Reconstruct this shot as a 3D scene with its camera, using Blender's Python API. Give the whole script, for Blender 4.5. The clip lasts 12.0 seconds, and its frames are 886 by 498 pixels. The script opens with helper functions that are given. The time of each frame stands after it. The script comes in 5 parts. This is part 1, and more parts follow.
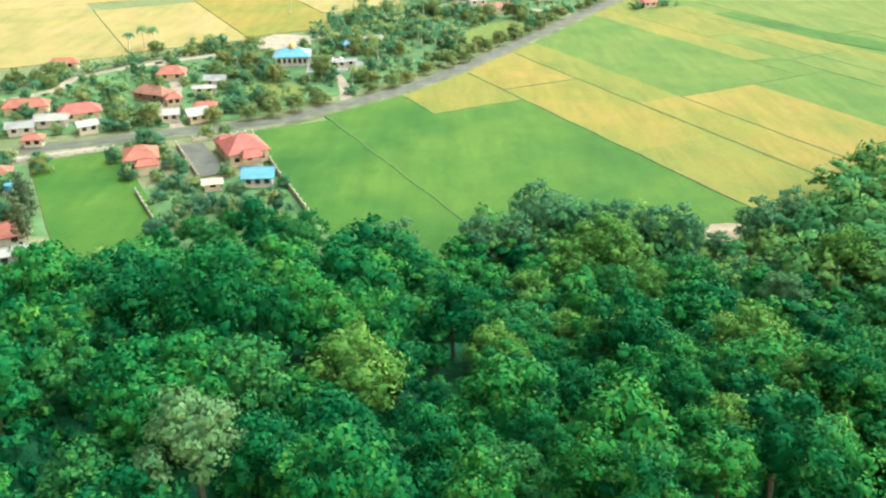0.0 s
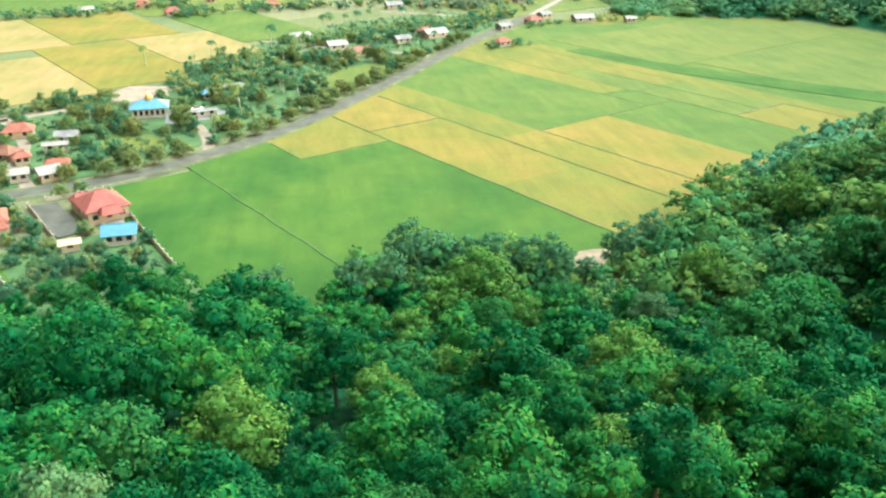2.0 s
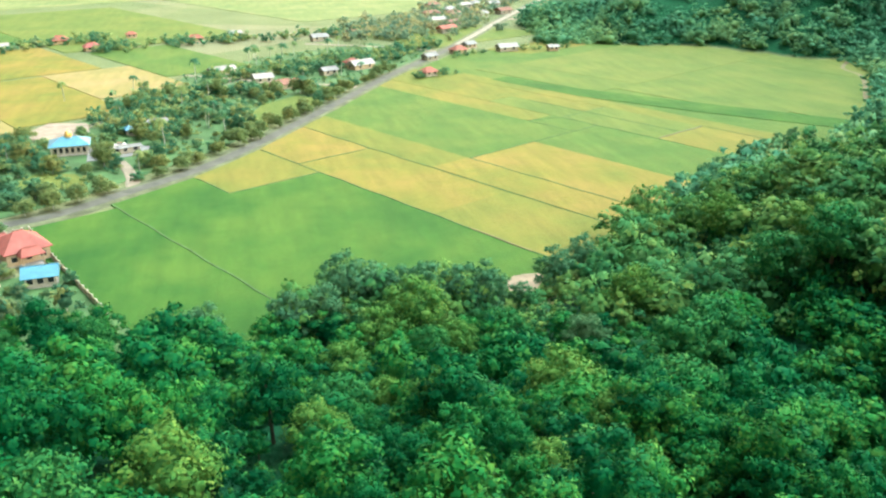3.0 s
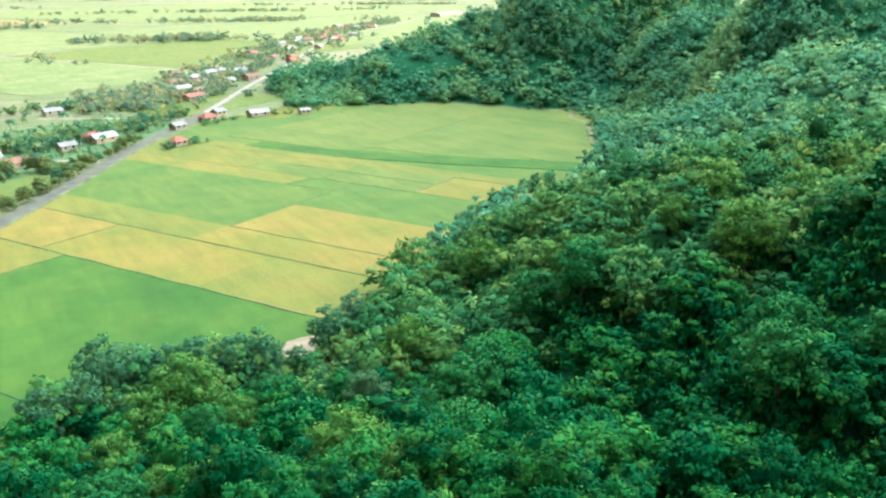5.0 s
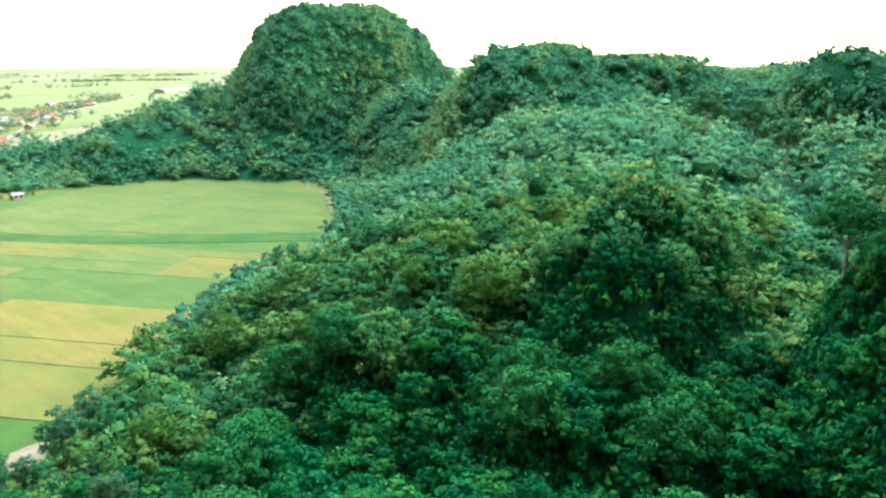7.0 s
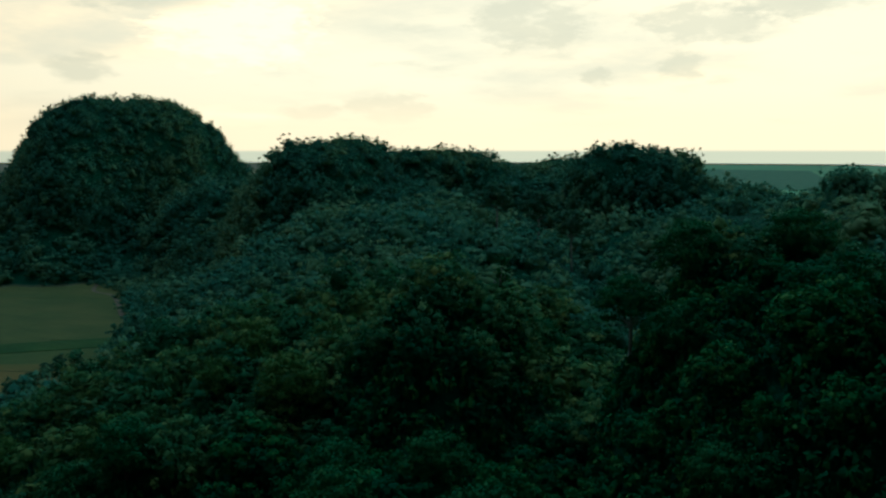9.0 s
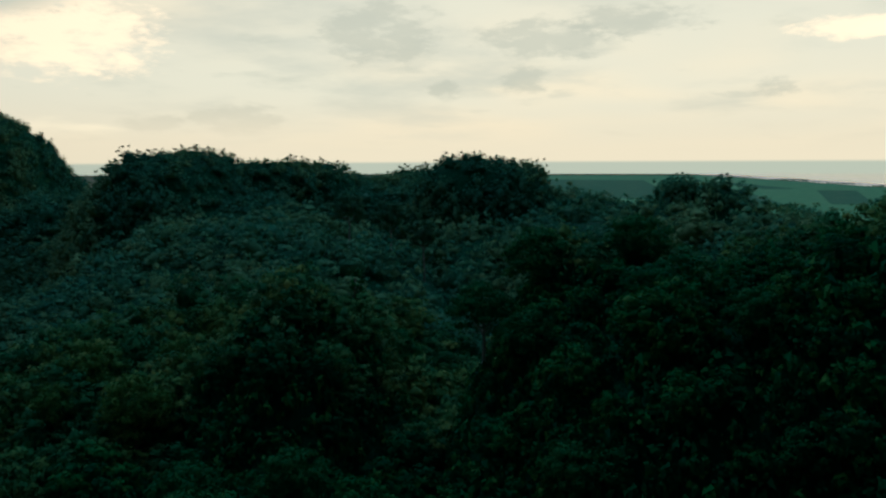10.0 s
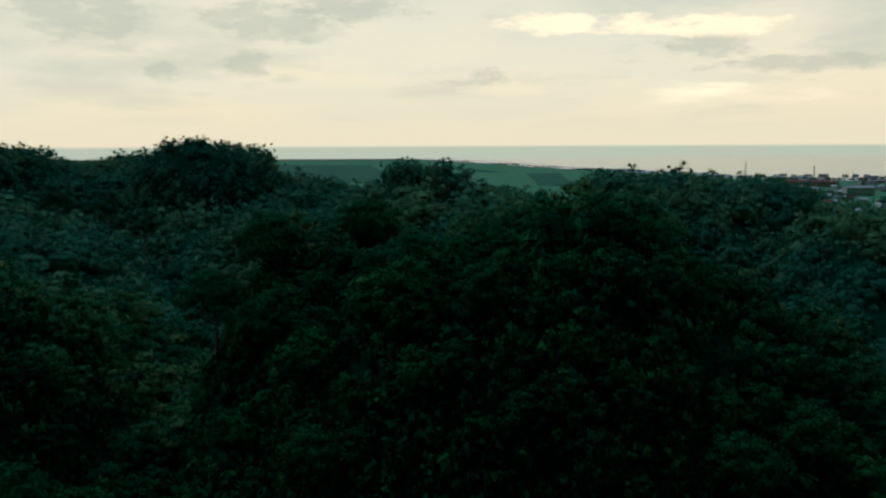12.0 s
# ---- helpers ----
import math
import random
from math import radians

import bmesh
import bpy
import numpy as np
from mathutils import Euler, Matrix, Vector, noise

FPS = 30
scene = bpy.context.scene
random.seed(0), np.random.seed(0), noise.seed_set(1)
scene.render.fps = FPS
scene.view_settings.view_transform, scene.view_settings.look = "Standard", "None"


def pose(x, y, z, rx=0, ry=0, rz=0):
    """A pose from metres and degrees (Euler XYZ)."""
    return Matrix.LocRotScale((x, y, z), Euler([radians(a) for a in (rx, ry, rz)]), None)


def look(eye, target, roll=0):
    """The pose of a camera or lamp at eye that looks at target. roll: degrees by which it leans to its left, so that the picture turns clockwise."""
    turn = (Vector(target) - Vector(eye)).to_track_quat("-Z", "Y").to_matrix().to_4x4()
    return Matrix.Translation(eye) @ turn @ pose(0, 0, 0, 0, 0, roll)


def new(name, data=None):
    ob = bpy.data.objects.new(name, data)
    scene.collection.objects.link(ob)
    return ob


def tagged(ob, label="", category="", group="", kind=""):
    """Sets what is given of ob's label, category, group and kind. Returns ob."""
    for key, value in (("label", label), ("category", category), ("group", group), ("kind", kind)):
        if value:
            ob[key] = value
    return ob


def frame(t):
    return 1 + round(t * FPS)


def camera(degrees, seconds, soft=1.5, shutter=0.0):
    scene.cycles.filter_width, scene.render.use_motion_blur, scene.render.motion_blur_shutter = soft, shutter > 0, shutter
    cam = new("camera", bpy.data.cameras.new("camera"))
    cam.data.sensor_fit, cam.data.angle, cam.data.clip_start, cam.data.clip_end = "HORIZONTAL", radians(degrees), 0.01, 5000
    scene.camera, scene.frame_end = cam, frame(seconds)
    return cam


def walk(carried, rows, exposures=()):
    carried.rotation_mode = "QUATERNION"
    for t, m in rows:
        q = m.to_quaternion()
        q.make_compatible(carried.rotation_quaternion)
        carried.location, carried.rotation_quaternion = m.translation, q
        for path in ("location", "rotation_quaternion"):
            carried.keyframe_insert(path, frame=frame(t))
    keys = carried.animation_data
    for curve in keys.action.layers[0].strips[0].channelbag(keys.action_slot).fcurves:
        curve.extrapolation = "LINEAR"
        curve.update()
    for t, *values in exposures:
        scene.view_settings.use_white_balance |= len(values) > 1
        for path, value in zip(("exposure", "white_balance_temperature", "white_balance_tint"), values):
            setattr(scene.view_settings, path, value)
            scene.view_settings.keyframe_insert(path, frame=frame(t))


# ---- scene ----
# The drone hovers 80 m over the plain and pans right while its gimbal rises.
cam = camera(55.3, 12.0, soft=2.3)
# seconds, x, y, z, turn, tilt, lean
PATH_ROWS = [
    (0.0, 0.00, -0.00, 80.00, -0.00, -26.78, -0.39),
    (0.5, 0.02, 0.09, 79.95, -2.16, -26.69, -0.41),
    (1.0, 0.04, 0.18, 79.89, -4.34, -25.69, -0.43),
    (1.5, 0.08, 0.28, 79.83, -7.16, -25.11, -0.34),
    (2.0, 0.11, 0.39, 79.76, -9.33, -23.94, -0.30),
    (2.5, 0.14, 0.49, 79.69, -11.69, -22.92, -0.22),
    (4.5, 0.22, 0.78, 79.52, -25.56, -18.95, -0.09),
    (5.0, 0.26, 0.88, 79.44, -30.87, -17.84, 0.00),
    (5.5, 0.23, 0.97, 79.35, -35.01, -16.32, 0.04),
    (6.0, 0.24, 1.02, 79.26, -39.81, -15.61, 0.06),
    (6.5, 0.29, 1.09, 79.18, -44.33, -14.85, 0.07),
    (7.0, 0.37, 1.18, 79.14, -48.62, -13.09, 0.13),
    (7.5, 0.45, 1.29, 79.12, -53.15, -10.54, 0.18),
    (9.5, 0.92, 1.84, 79.00, -66.18, -6.00, 0.26),
    (10.0, 1.00, 1.97, 78.89, -72.21, -5.98, 0.28),
    (10.5, 1.06, 2.09, 78.79, -78.10, -6.23, 0.29),
    (11.0, 1.10, 2.18, 78.71, -82.87, -6.73, 0.38),
    (11.5, 1.15, 2.26, 78.65, -87.63, -6.89, 0.34),
    (12.0, 1.20, 2.33, 78.61, -90.42, -7.04, 0.25),
]
# seconds, stops, kelvin, tint: the camera stops down as the bright sky comes into view
EXPOSURES = [(0.0, 0.95, 5500, 7), (2.7, 0.95, 5450, 7), (4.3, 0.95, 5150, 7), (6.5, 0.95, 5050, 7), (7.7, 1.0, 5000, 7), (7.9, 0.95, 5000, 7), (9.1, -3.02, 4100, 9), (9.3, -3.15, 4050, 11), (12.0, -3.23, 4050, 11)]
walk(cam, [(t, pose(x, y, z, 90 + tilt, lean, turn)) for t, x, y, z, turn, tilt, lean in PATH_ROWS], EXPOSURES)

# ---------------------------------------------------------------- sky and light
SUN_AZ, SUN_EL, SKY_AZ = 30.0, 70.0, 86.0
sun_data = bpy.data.lights.new("sun", "SUN")
sun_data.energy, sun_data.angle, sun_data.color = 2.5, radians(14), (1.0, 0.96, 0.88)
sun = new("sun", sun_data)
sun.matrix_world = look((0, 0, 300), (-math.sin(radians(SUN_AZ)) * 300, -math.cos(radians(SUN_AZ)) * 300, 300 - 300 * math.tan(radians(SUN_EL))))


CLOUDS = [
    (77.6, 5.2, 1.5, 0.9, 0), (72.5, 4.6, 1.1, 0.6, 0), (93.5, 4.5, 1.3, 0.6, 0), (107.4, 6.2, 2.5, 0.8, 0), (97.8, 7.8, 3.6, 0.6, 1), (108.6, 7.3, 3.6, 0.6, 1), (103.2, 7.6, 4.2, 0.55, 1),
    (113.1, 4.9, 5.2, 0.5, 0), (67.9, 8.3, 3.4, 1.8, 0), (79.0, 8.0, 3.8, 1.2, 0), (58.5, 2.7, 2.5, 0.9, 0), (53.4, 2.5, 1.7, 0.6, 0),
    (48.7, 7.6, 5.0, 2.2, 1), (43.1, 9.6, 4.8, 1.0, 0), (39.5, 5.0, 1.9, 0.8, 0), (84.5, 8.9, 4.0, 0.9, 0),
]


def sky_world():
    world = bpy.data.worlds.new("sky")
    scene.world = world
    world.use_nodes = True
    n, l = world.node_tree.nodes, world.node_tree.links
    n.clear()
    out, bg = n.new("ShaderNodeOutputWorld"), n.new("ShaderNodeBackground")
    l.new(bg.outputs[0], out.inputs[0])
    sky = n.new("ShaderNodeTexSky")
    sky.sky_type, sky.sun_disc = "NISHITA", False
    sky.sun_elevation, sky.sun_rotation = radians(SUN_EL), radians(SUN_AZ)
    sky.air_density, sky.dust_density = 1.0, 3.0
    gain = n.new("ShaderNodeMix")
    gain.data_type, gain.blend_type, gain.inputs[0].default_value = "RGBA", "MULTIPLY", 1.0
    l.new(sky.outputs[0], gain.inputs[6])
    gain.inputs[7].default_value = (0.10, 0.10, 0.10, 1)
    # overcast: a bright cream veil, greyer cloud banks under it, a few brighter rifts
    coord = n.new("ShaderNodeTexCoord")
    split = n.new("ShaderNodeSeparateXYZ")
    l.new(coord.outputs["Generated"], split.inputs[0])

    def maths(op, a, b=None):
        m = n.new("ShaderNodeMath")
        m.operation = op
        for i, v in enumerate((a, b)):
            if v is None:
                continue
            if isinstance(v, (int, float)):
                m.inputs[i].default_value = v
            else:
                l.new(v, m.inputs[i])
        return m.outputs[0]

    # the cloud deck seen in perspective: direction divided by its height
    up = maths("MAXIMUM", split.outputs[2], 0.0)
    lift = maths("ADD", up, 0.13)
    deck = n.new("ShaderNodeCombineXYZ")
    l.new(maths("DIVIDE", split.outputs[0], lift), deck.inputs[0])
    l.new(maths("DIVIDE", split.outputs[1], lift), deck.inputs[1])

    def cloud(scale, detail, low, high, seed, rough=0.55):
        t = n.new("ShaderNodeTexNoise")
        t.noise_dimensions = "4D"
        t.inputs["W"].default_value = seed
        t.inputs["Scale"].default_value, t.inputs["Detail"].default_value, t.inputs["Roughness"].default_value = scale, detail, rough
        l.new(deck.outputs[0], t.inputs["Vector"])
        r = n.new("ShaderNodeMapRange")
        r.interpolation_type = "SMOOTHSTEP"
        r.inputs["From Min"].default_value, r.inputs["From Max"].default_value = low, high
        l.new(t.outputs["Fac"], r.inputs["Value"])
        return r.outputs["Result"]

    def mix(a, b, f):
        m = n.new("ShaderNodeMix")
        m.data_type = "RGBA"
        for i, v in ((6, a), (7, b)):
            if isinstance(v, tuple):
                m.inputs[i].default_value = (*v, 1)
            else:
                l.new(v, m.inputs[i])
        if isinstance(f, (int, float)):
            m.inputs[0].default_value = f
        else:
            l.new(f, m.inputs[0])
        return m.outputs[2]

    veil = mix((1.22, 1.06, 0.78), (1.02, 0.98, 0.82), cloud(0.5, 2, 0.35, 0.65, 3.0))
    banks = mix(veil, (0.80, 0.80, 0.70), maths("MULTIPLY", cloud(0.9, 6, 0.46, 0.66, 7.3), 0.85))
    puffs = mix(banks, (0.66, 0.68, 0.60), maths("MULTIPLY", cloud(1.7, 5, 0.58, 0.70, 1.7), 0.4))
    rifts = mix(puffs, (1.7, 1.5, 1.1), maths("MULTIPLY", cloud(0.7, 4, 0.60, 0.74, 11.0), 0.8))
    # single clouds: bearing, height, half-width, half-height in degrees, darker (0) or brighter (1)
    fray = n.new("ShaderNodeTexNoise")
    fray.inputs["Scale"].default_value, fray.inputs["Detail"].default_value, fray.inputs["Roughness"].default_value = 26.0, 5.0, 0.62
    flatten = n.new("ShaderNodeVectorMath")
    flatten.operation = "MULTIPLY"
    flatten.inputs[1].default_value = (1.0, 1.0, 3.0)
    l.new(coord.outputs["Generated"], flatten.inputs[0])
    l.new(flatten.outputs[0], fray.inputs["Vector"])
    rag = maths("MULTIPLY", maths("SUBTRACT", fray.outputs["Fac"], 0.5), 5.5)
    sky_now = rifts
    for bearing, height, half_w, half_h, bright in CLOUDS:
        a_, e_ = radians(bearing), radians(height)
        sub = n.new("ShaderNodeVectorMath")
        sub.operation = "SUBTRACT"
        l.new(coord.outputs["Generated"], sub.inputs[0])
        sub.inputs[1].default_value = (math.cos(e_) * math.sin(a_), math.cos(e_) * math.cos(a_), math.sin(e_))
        dot = n.new("ShaderNodeVectorMath")
        dot.operation = "DOT_PRODUCT"
        l.new(sub.outputs[0], dot.inputs[0])
        dot.inputs[1].default_value = (math.cos(a_) / radians(half_w), -math.sin(a_) / radians(half_w), 0)
        part_z = n.new("ShaderNodeSeparateXYZ")
        l.new(sub.outputs[0], part_z.inputs[0])
        v_ = maths("MULTIPLY", part_z.outputs[2], 1 / radians(half_h))
        q_ = maths("ADD", maths("ADD", maths("MULTIPLY", dot.outputs["Value"], dot.outputs["Value"]), maths("MULTIPLY", v_, v_)), rag)
        near_ = maths("LESS_THAN", maths("ABSOLUTE", dot.outputs["Value"]), 3.0)
        r_ = n.new("ShaderNodeMapRange")
        r_.interpolation_type = "SMOOTHSTEP"
        r_.inputs["From Min"].default_value, r_.inputs["From Max"].default_value = 1.7, 0.1
        l.new(q_, r_.inputs["Value"])
        tint_ = (1.6, 1.32, 0.95) if bright else (0.66, 0.67, 0.58)
        sky_now = mix(sky_now, tint_, maths("MULTIPLY", maths("MULTIPLY", r_.outputs["Result"], near_), 0.8 if bright else 0.62))
    over = mix(gain.outputs[2], sky_now, 0.88)
    # low air near the horizon is an even, warm grey
    low = n.new("ShaderNodeMapRange")
    low.interpolation_type = "SMOOTHSTEP"
    low.inputs["From Min"].default_value, low.inputs["From Max"].default_value = 0.0, 0.09
    l.new(split.outputs[2], low.inputs["Value"])
    haze = mix((0.98, 0.88, 0.68), over, low.outputs["Result"])
    # below the horizon: sea and plain too far to be built, grey with distance
    foot = n.new("ShaderNodeMapRange")
    foot.inputs["From Min"].default_value, foot.inputs["From Max"].default_value = -0.0035, -0.0005
    l.new(split.outputs[2], foot.inputs["Value"])
    # overhead the cloud is cooler than along the horizon
    high = n.new("ShaderNodeMapRange")
    high.interpolation_type = "SMOOTHSTEP"
    high.inputs["From Min"].default_value, high.inputs["From Max"].default_value = 0.2, 0.5
    l.new(split.outputs[2], high.inputs["Value"])
    cool = n.new("ShaderNodeMix")
    cool.data_type, cool.blend_type, cool.inputs[0].default_value = "RGBA", "MULTIPLY", 1.0
    l.new(haze, cool.inputs[6])
    l.new(mix((1.42, 1.0, 0.49), (0.88, 1.0, 1.08), high.outputs["Result"]), cool.inputs[7])
    whole = mix((0.84, 0.64, 0.27), cool.outputs[2], foot.outputs["Result"])
    # along the horizon the cloud is thin and bright
    thin = n.new("ShaderNodeMapRange")
    thin.interpolation_type = "SMOOTHSTEP"
    thin.inputs["From Min"].default_value, thin.inputs["From Max"].default_value = 0.16, 0.45
    thin.inputs["To Min"].default_value, thin.inputs["To Max"].default_value = 1.75, 1.0
    l.new(split.outputs[2], thin.inputs["Value"])
    # the cloud is thinner on the evening sun's side
    side = maths("ADD", maths("MULTIPLY", split.outputs[0], math.sin(radians(SKY_AZ))), maths("MULTIPLY", split.outputs[1], math.cos(radians(SKY_AZ))))
    glow = n.new("ShaderNodeMapRange")
    glow.interpolation_type = "SMOOTHSTEP"
    glow.inputs["From Min"].default_value, glow.inputs["From Max"].default_value = -0.6, 1.0
    glow.inputs["To Min"].default_value, glow.inputs["To Max"].default_value = 0.16, 4.4
    l.new(side, glow.inputs["Value"])
    tone = n.new("ShaderNodeMix")
    tone.data_type, tone.blend_type, tone.inputs[0].default_value = "RGBA", "MULTIPLY", 1.0
    l.new(whole, tone.inputs[6])
    l.new(maths("MULTIPLY", glow.outputs["Result"], thin.outputs["Result"]), tone.inputs[7])
    l.new(tone.outputs[2], bg.inputs[0])
    bg.inputs[1].default_value = 1.0


sky_world()

# ---------------------------------------------------------------- materials


def material(name, rough=0.8, metal=0.0, spec=0.3):
    m = bpy.data.materials.new(name)
    m.use_nodes = True
    b = m.node_tree.nodes["Principled BSDF"]
    b.inputs["Roughness"].default_value, b.inputs["Metallic"].default_value = rough, metal
    b.inputs["Specular IOR Level"].default_value = spec
    return m, m.node_tree.nodes, m.node_tree.links, b


def ramp(n, l, source, stops):
    r = n.new("ShaderNodeValToRGB")
    e = r.color_ramp.elements
    while len(e) < len(stops):
        e.new(0.5)
    for el, (p, c) in zip(e, stops):
        el.position, el.color = p, (*c, 1)
    l.new(source, r.inputs[0])
    return r.outputs[0]


def tex_noise(n, l, vec, scale, detail=4, rough=0.6):
    t = n.new("ShaderNodeTexNoise")
    t.inputs["Scale"].default_value, t.inputs["Detail"].default_value, t.inputs["Roughness"].default_value = scale, detail, rough
    if vec is not None:
        l.new(vec, t.inputs["Vector"])
    return t.outputs["Fac"]


def blend(n, l, a, b, f, kind="MIX"):
    m = n.new("ShaderNodeMix")
    m.data_type, m.blend_type = "RGBA", kind
    for i, v in ((6, a), (7, b)):
        if isinstance(v, tuple):
            m.inputs[i].default_value = (*v, 1)
        else:
            l.new(v, m.inputs[i])
    if isinstance(f, (int, float)):
        m.inputs[0].default_value = f
    else:
        l.new(f, m.inputs[0])
    return m.outputs[2]


def bump(n, l, b, height, strength, distance):
    k = n.new("ShaderNodeBump")
    k.inputs["Strength"].default_value, k.inputs["Distance"].default_value = strength, distance
    l.new(height, k.inputs["Height"])
    l.new(k.outputs[0], b.inputs["Normal"])


def world_pos(n):
    return n.new("ShaderNodeNewGeometry").outputs["Position"]


def plain(name, colour, rough=0.8, metal=0.0, scale=0.6, vary=0.25, fine=6.0):
    """A weathered plain surface: broad stains and fine grain round one colour."""
    m, n, l, b = material(name, rough, metal)
    p = world_pos(n)
    dark = tuple(c * (1 - vary) for c in colour)
    light = tuple(min(1, c * (1 + vary * 0.5)) for c in colour)
    broad = ramp(n, l, tex_noise(n, l, p, scale, 3), [(0.3, dark), (0.7, light)])
    grain = ramp(n, l, tex_noise(n, l, p, fine, 4), [(0.25, (0.72, 0.72, 0.72)), (0.75, (1.0, 1.0, 1.0))])
    l.new(blend(n, l, broad, grain, 1.0, "MULTIPLY"), b.inputs["Base Color"])
    return m


def leafy(name, deep, mid, tip, sheer=0.25, per_tree=0.5, single=True):
    """Foliage: a colour for each leaf spray, shifted tree by tree by the attribute tint."""
    m, n, l, b = material(name, 0.75, 0.0, 0.06)
    g = n.new("ShaderNodeNewGeometry")
    leaf = ramp(n, l, g.outputs["Random Per Island"], [(0.0, deep), (0.55, mid), (1.0, tip)])
    a = n.new("ShaderNodeAttribute")
    a.attribute_name = "tint"
    o = n.new("ShaderNodeObjectInfo")
    mixed = n.new("ShaderNodeMath")
    mixed.operation = "ADD"
    l.new(a.outputs["Fac"], mixed.inputs[0])
    if single:
        l.new(o.outputs["Random"], mixed.inputs[1])
    else:
        mixed.inputs[1].default_value = 0.0
    wrap = n.new("ShaderNodeMath")
    wrap.operation = "FRACT"
    l.new(mixed.outputs[0], wrap.inputs[0])
    tree = ramp(n, l, wrap.outputs[0], [(0.0, (0.35, 0.62, 0.72)), (0.3, (0.65, 0.90, 0.9)), (0.55, (1.25, 1.12, 0.85)), (0.8, (2.3, 1.45, 0.85)), (0.93, (3.1, 1.65, 1.05)), (1.0, (1.2, 1.0, 1.1))])
    col = blend(n, l, leaf, tree, per_tree * 1.6, "MULTIPLY")
    l.new(col, b.inputs["Base Color"])
    t = n.new("ShaderNodeBsdfTranslucent")
    l.new(col, t.inputs[0])
    s = n.new("ShaderNodeMixShader")
    s.inputs[0].default_value = sheer
    l.new(b.outputs[0], s.inputs[1])
    l.new(t.outputs[0], s.inputs[2])
    l.new(s.outputs[0], n["Material Output"].inputs[0])
    return m


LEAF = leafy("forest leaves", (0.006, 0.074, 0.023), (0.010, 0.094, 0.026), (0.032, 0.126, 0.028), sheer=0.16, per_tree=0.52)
# brighter copy of the near leaves, with hillside haze put into the base colour
LEAF_MID_HAZED = leafy("haze-lifted hillside leaves", (0.036, 0.130, 0.043), (0.050, 0.150, 0.045), (0.080, 0.172, 0.046), sheer=0.2, per_tree=0.38, single=False)
# paled and blued: the haze of the distance is mixed into this leaf colour
LEAF_FAR_HAZED = leafy("haze-blued far leaves", (0.072, 0.204, 0.110), (0.090, 0.224, 0.113), (0.118, 0.242, 0.113), sheer=0.3, per_tree=0.32, single=False)
# leaf greens raised so that their colour carries the haze over the village
LEAF_VILLAGE_HAZED = leafy("haze-lifted garden leaves", (0.080, 0.185, 0.100), (0.100, 0.200, 0.105), (0.135, 0.220, 0.110), sheer=0.5, per_tree=0.42)
# distance haze painted into the leaves as a pale grey-green
LEAF_BELT_HAZED = leafy("haze-paled distant leaves", (0.150, 0.225, 0.150), (0.170, 0.240, 0.155), (0.190, 0.255, 0.160), sheer=0.5, per_tree=0.3, single=False)
BARK_DARK = plain("mossy dark bark", (0.085, 0.085, 0.055), 0.95, vary=0.4, fine=3.0)
BARK = plain("pale bark", (0.36, 0.40, 0.34), 0.9, vary=0.4, fine=3.0)


def ground_material():
    m, n, l, b = material("haze-paled plain and shade-dark floor", 0.95, 0, 0.1)
    p = world_pos(n)
    s = n.new("ShaderNodeSeparateXYZ")
    l.new(p, s.inputs[0])
    v = n.new("ShaderNodeTexVoronoi")
    v.inputs["Scale"].default_value = 0.006
    l.new(p, v.inputs["Vector"])
    # plot colours paled and greyed to hold the haze of the far plain
    plots = ramp(n, l, v.outputs["Color"], [(0.0, (0.120, 0.155, 0.070)), (0.4, (0.160, 0.182, 0.085)), (0.7, (0.200, 0.200, 0.115)), (1.0, (0.235, 0.225, 0.150))])
    broad = ramp(n, l, tex_noise(n, l, p, 0.02, 5), [(0.3, (0.75, 0.8, 0.75)), (0.7, (1.15, 1.1, 1.1))])
    fine = ramp(n, l, tex_noise(n, l, p, 0.6, 5, 0.7), [(0.25, (0.7, 0.72, 0.7)), (0.75, (1.1, 1.1, 1.1))])
    field = blend(n, l, blend(n, l, plots, broad, 1.0, "MULTIPLY"), fine, 1.0, "MULTIPLY")
    # floor greens lowered in colour to match the shade between crowns
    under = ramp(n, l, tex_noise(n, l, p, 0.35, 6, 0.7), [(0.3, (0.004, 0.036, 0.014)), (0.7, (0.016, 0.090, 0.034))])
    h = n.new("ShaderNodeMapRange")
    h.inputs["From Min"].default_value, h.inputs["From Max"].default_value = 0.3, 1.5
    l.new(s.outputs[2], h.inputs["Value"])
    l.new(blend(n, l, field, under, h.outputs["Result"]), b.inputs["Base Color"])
    bump(n, l, b, tex_noise(n, l, p, 0.5, 6, 0.7), 0.9, 1.6)
    return m


GROUND = ground_material()

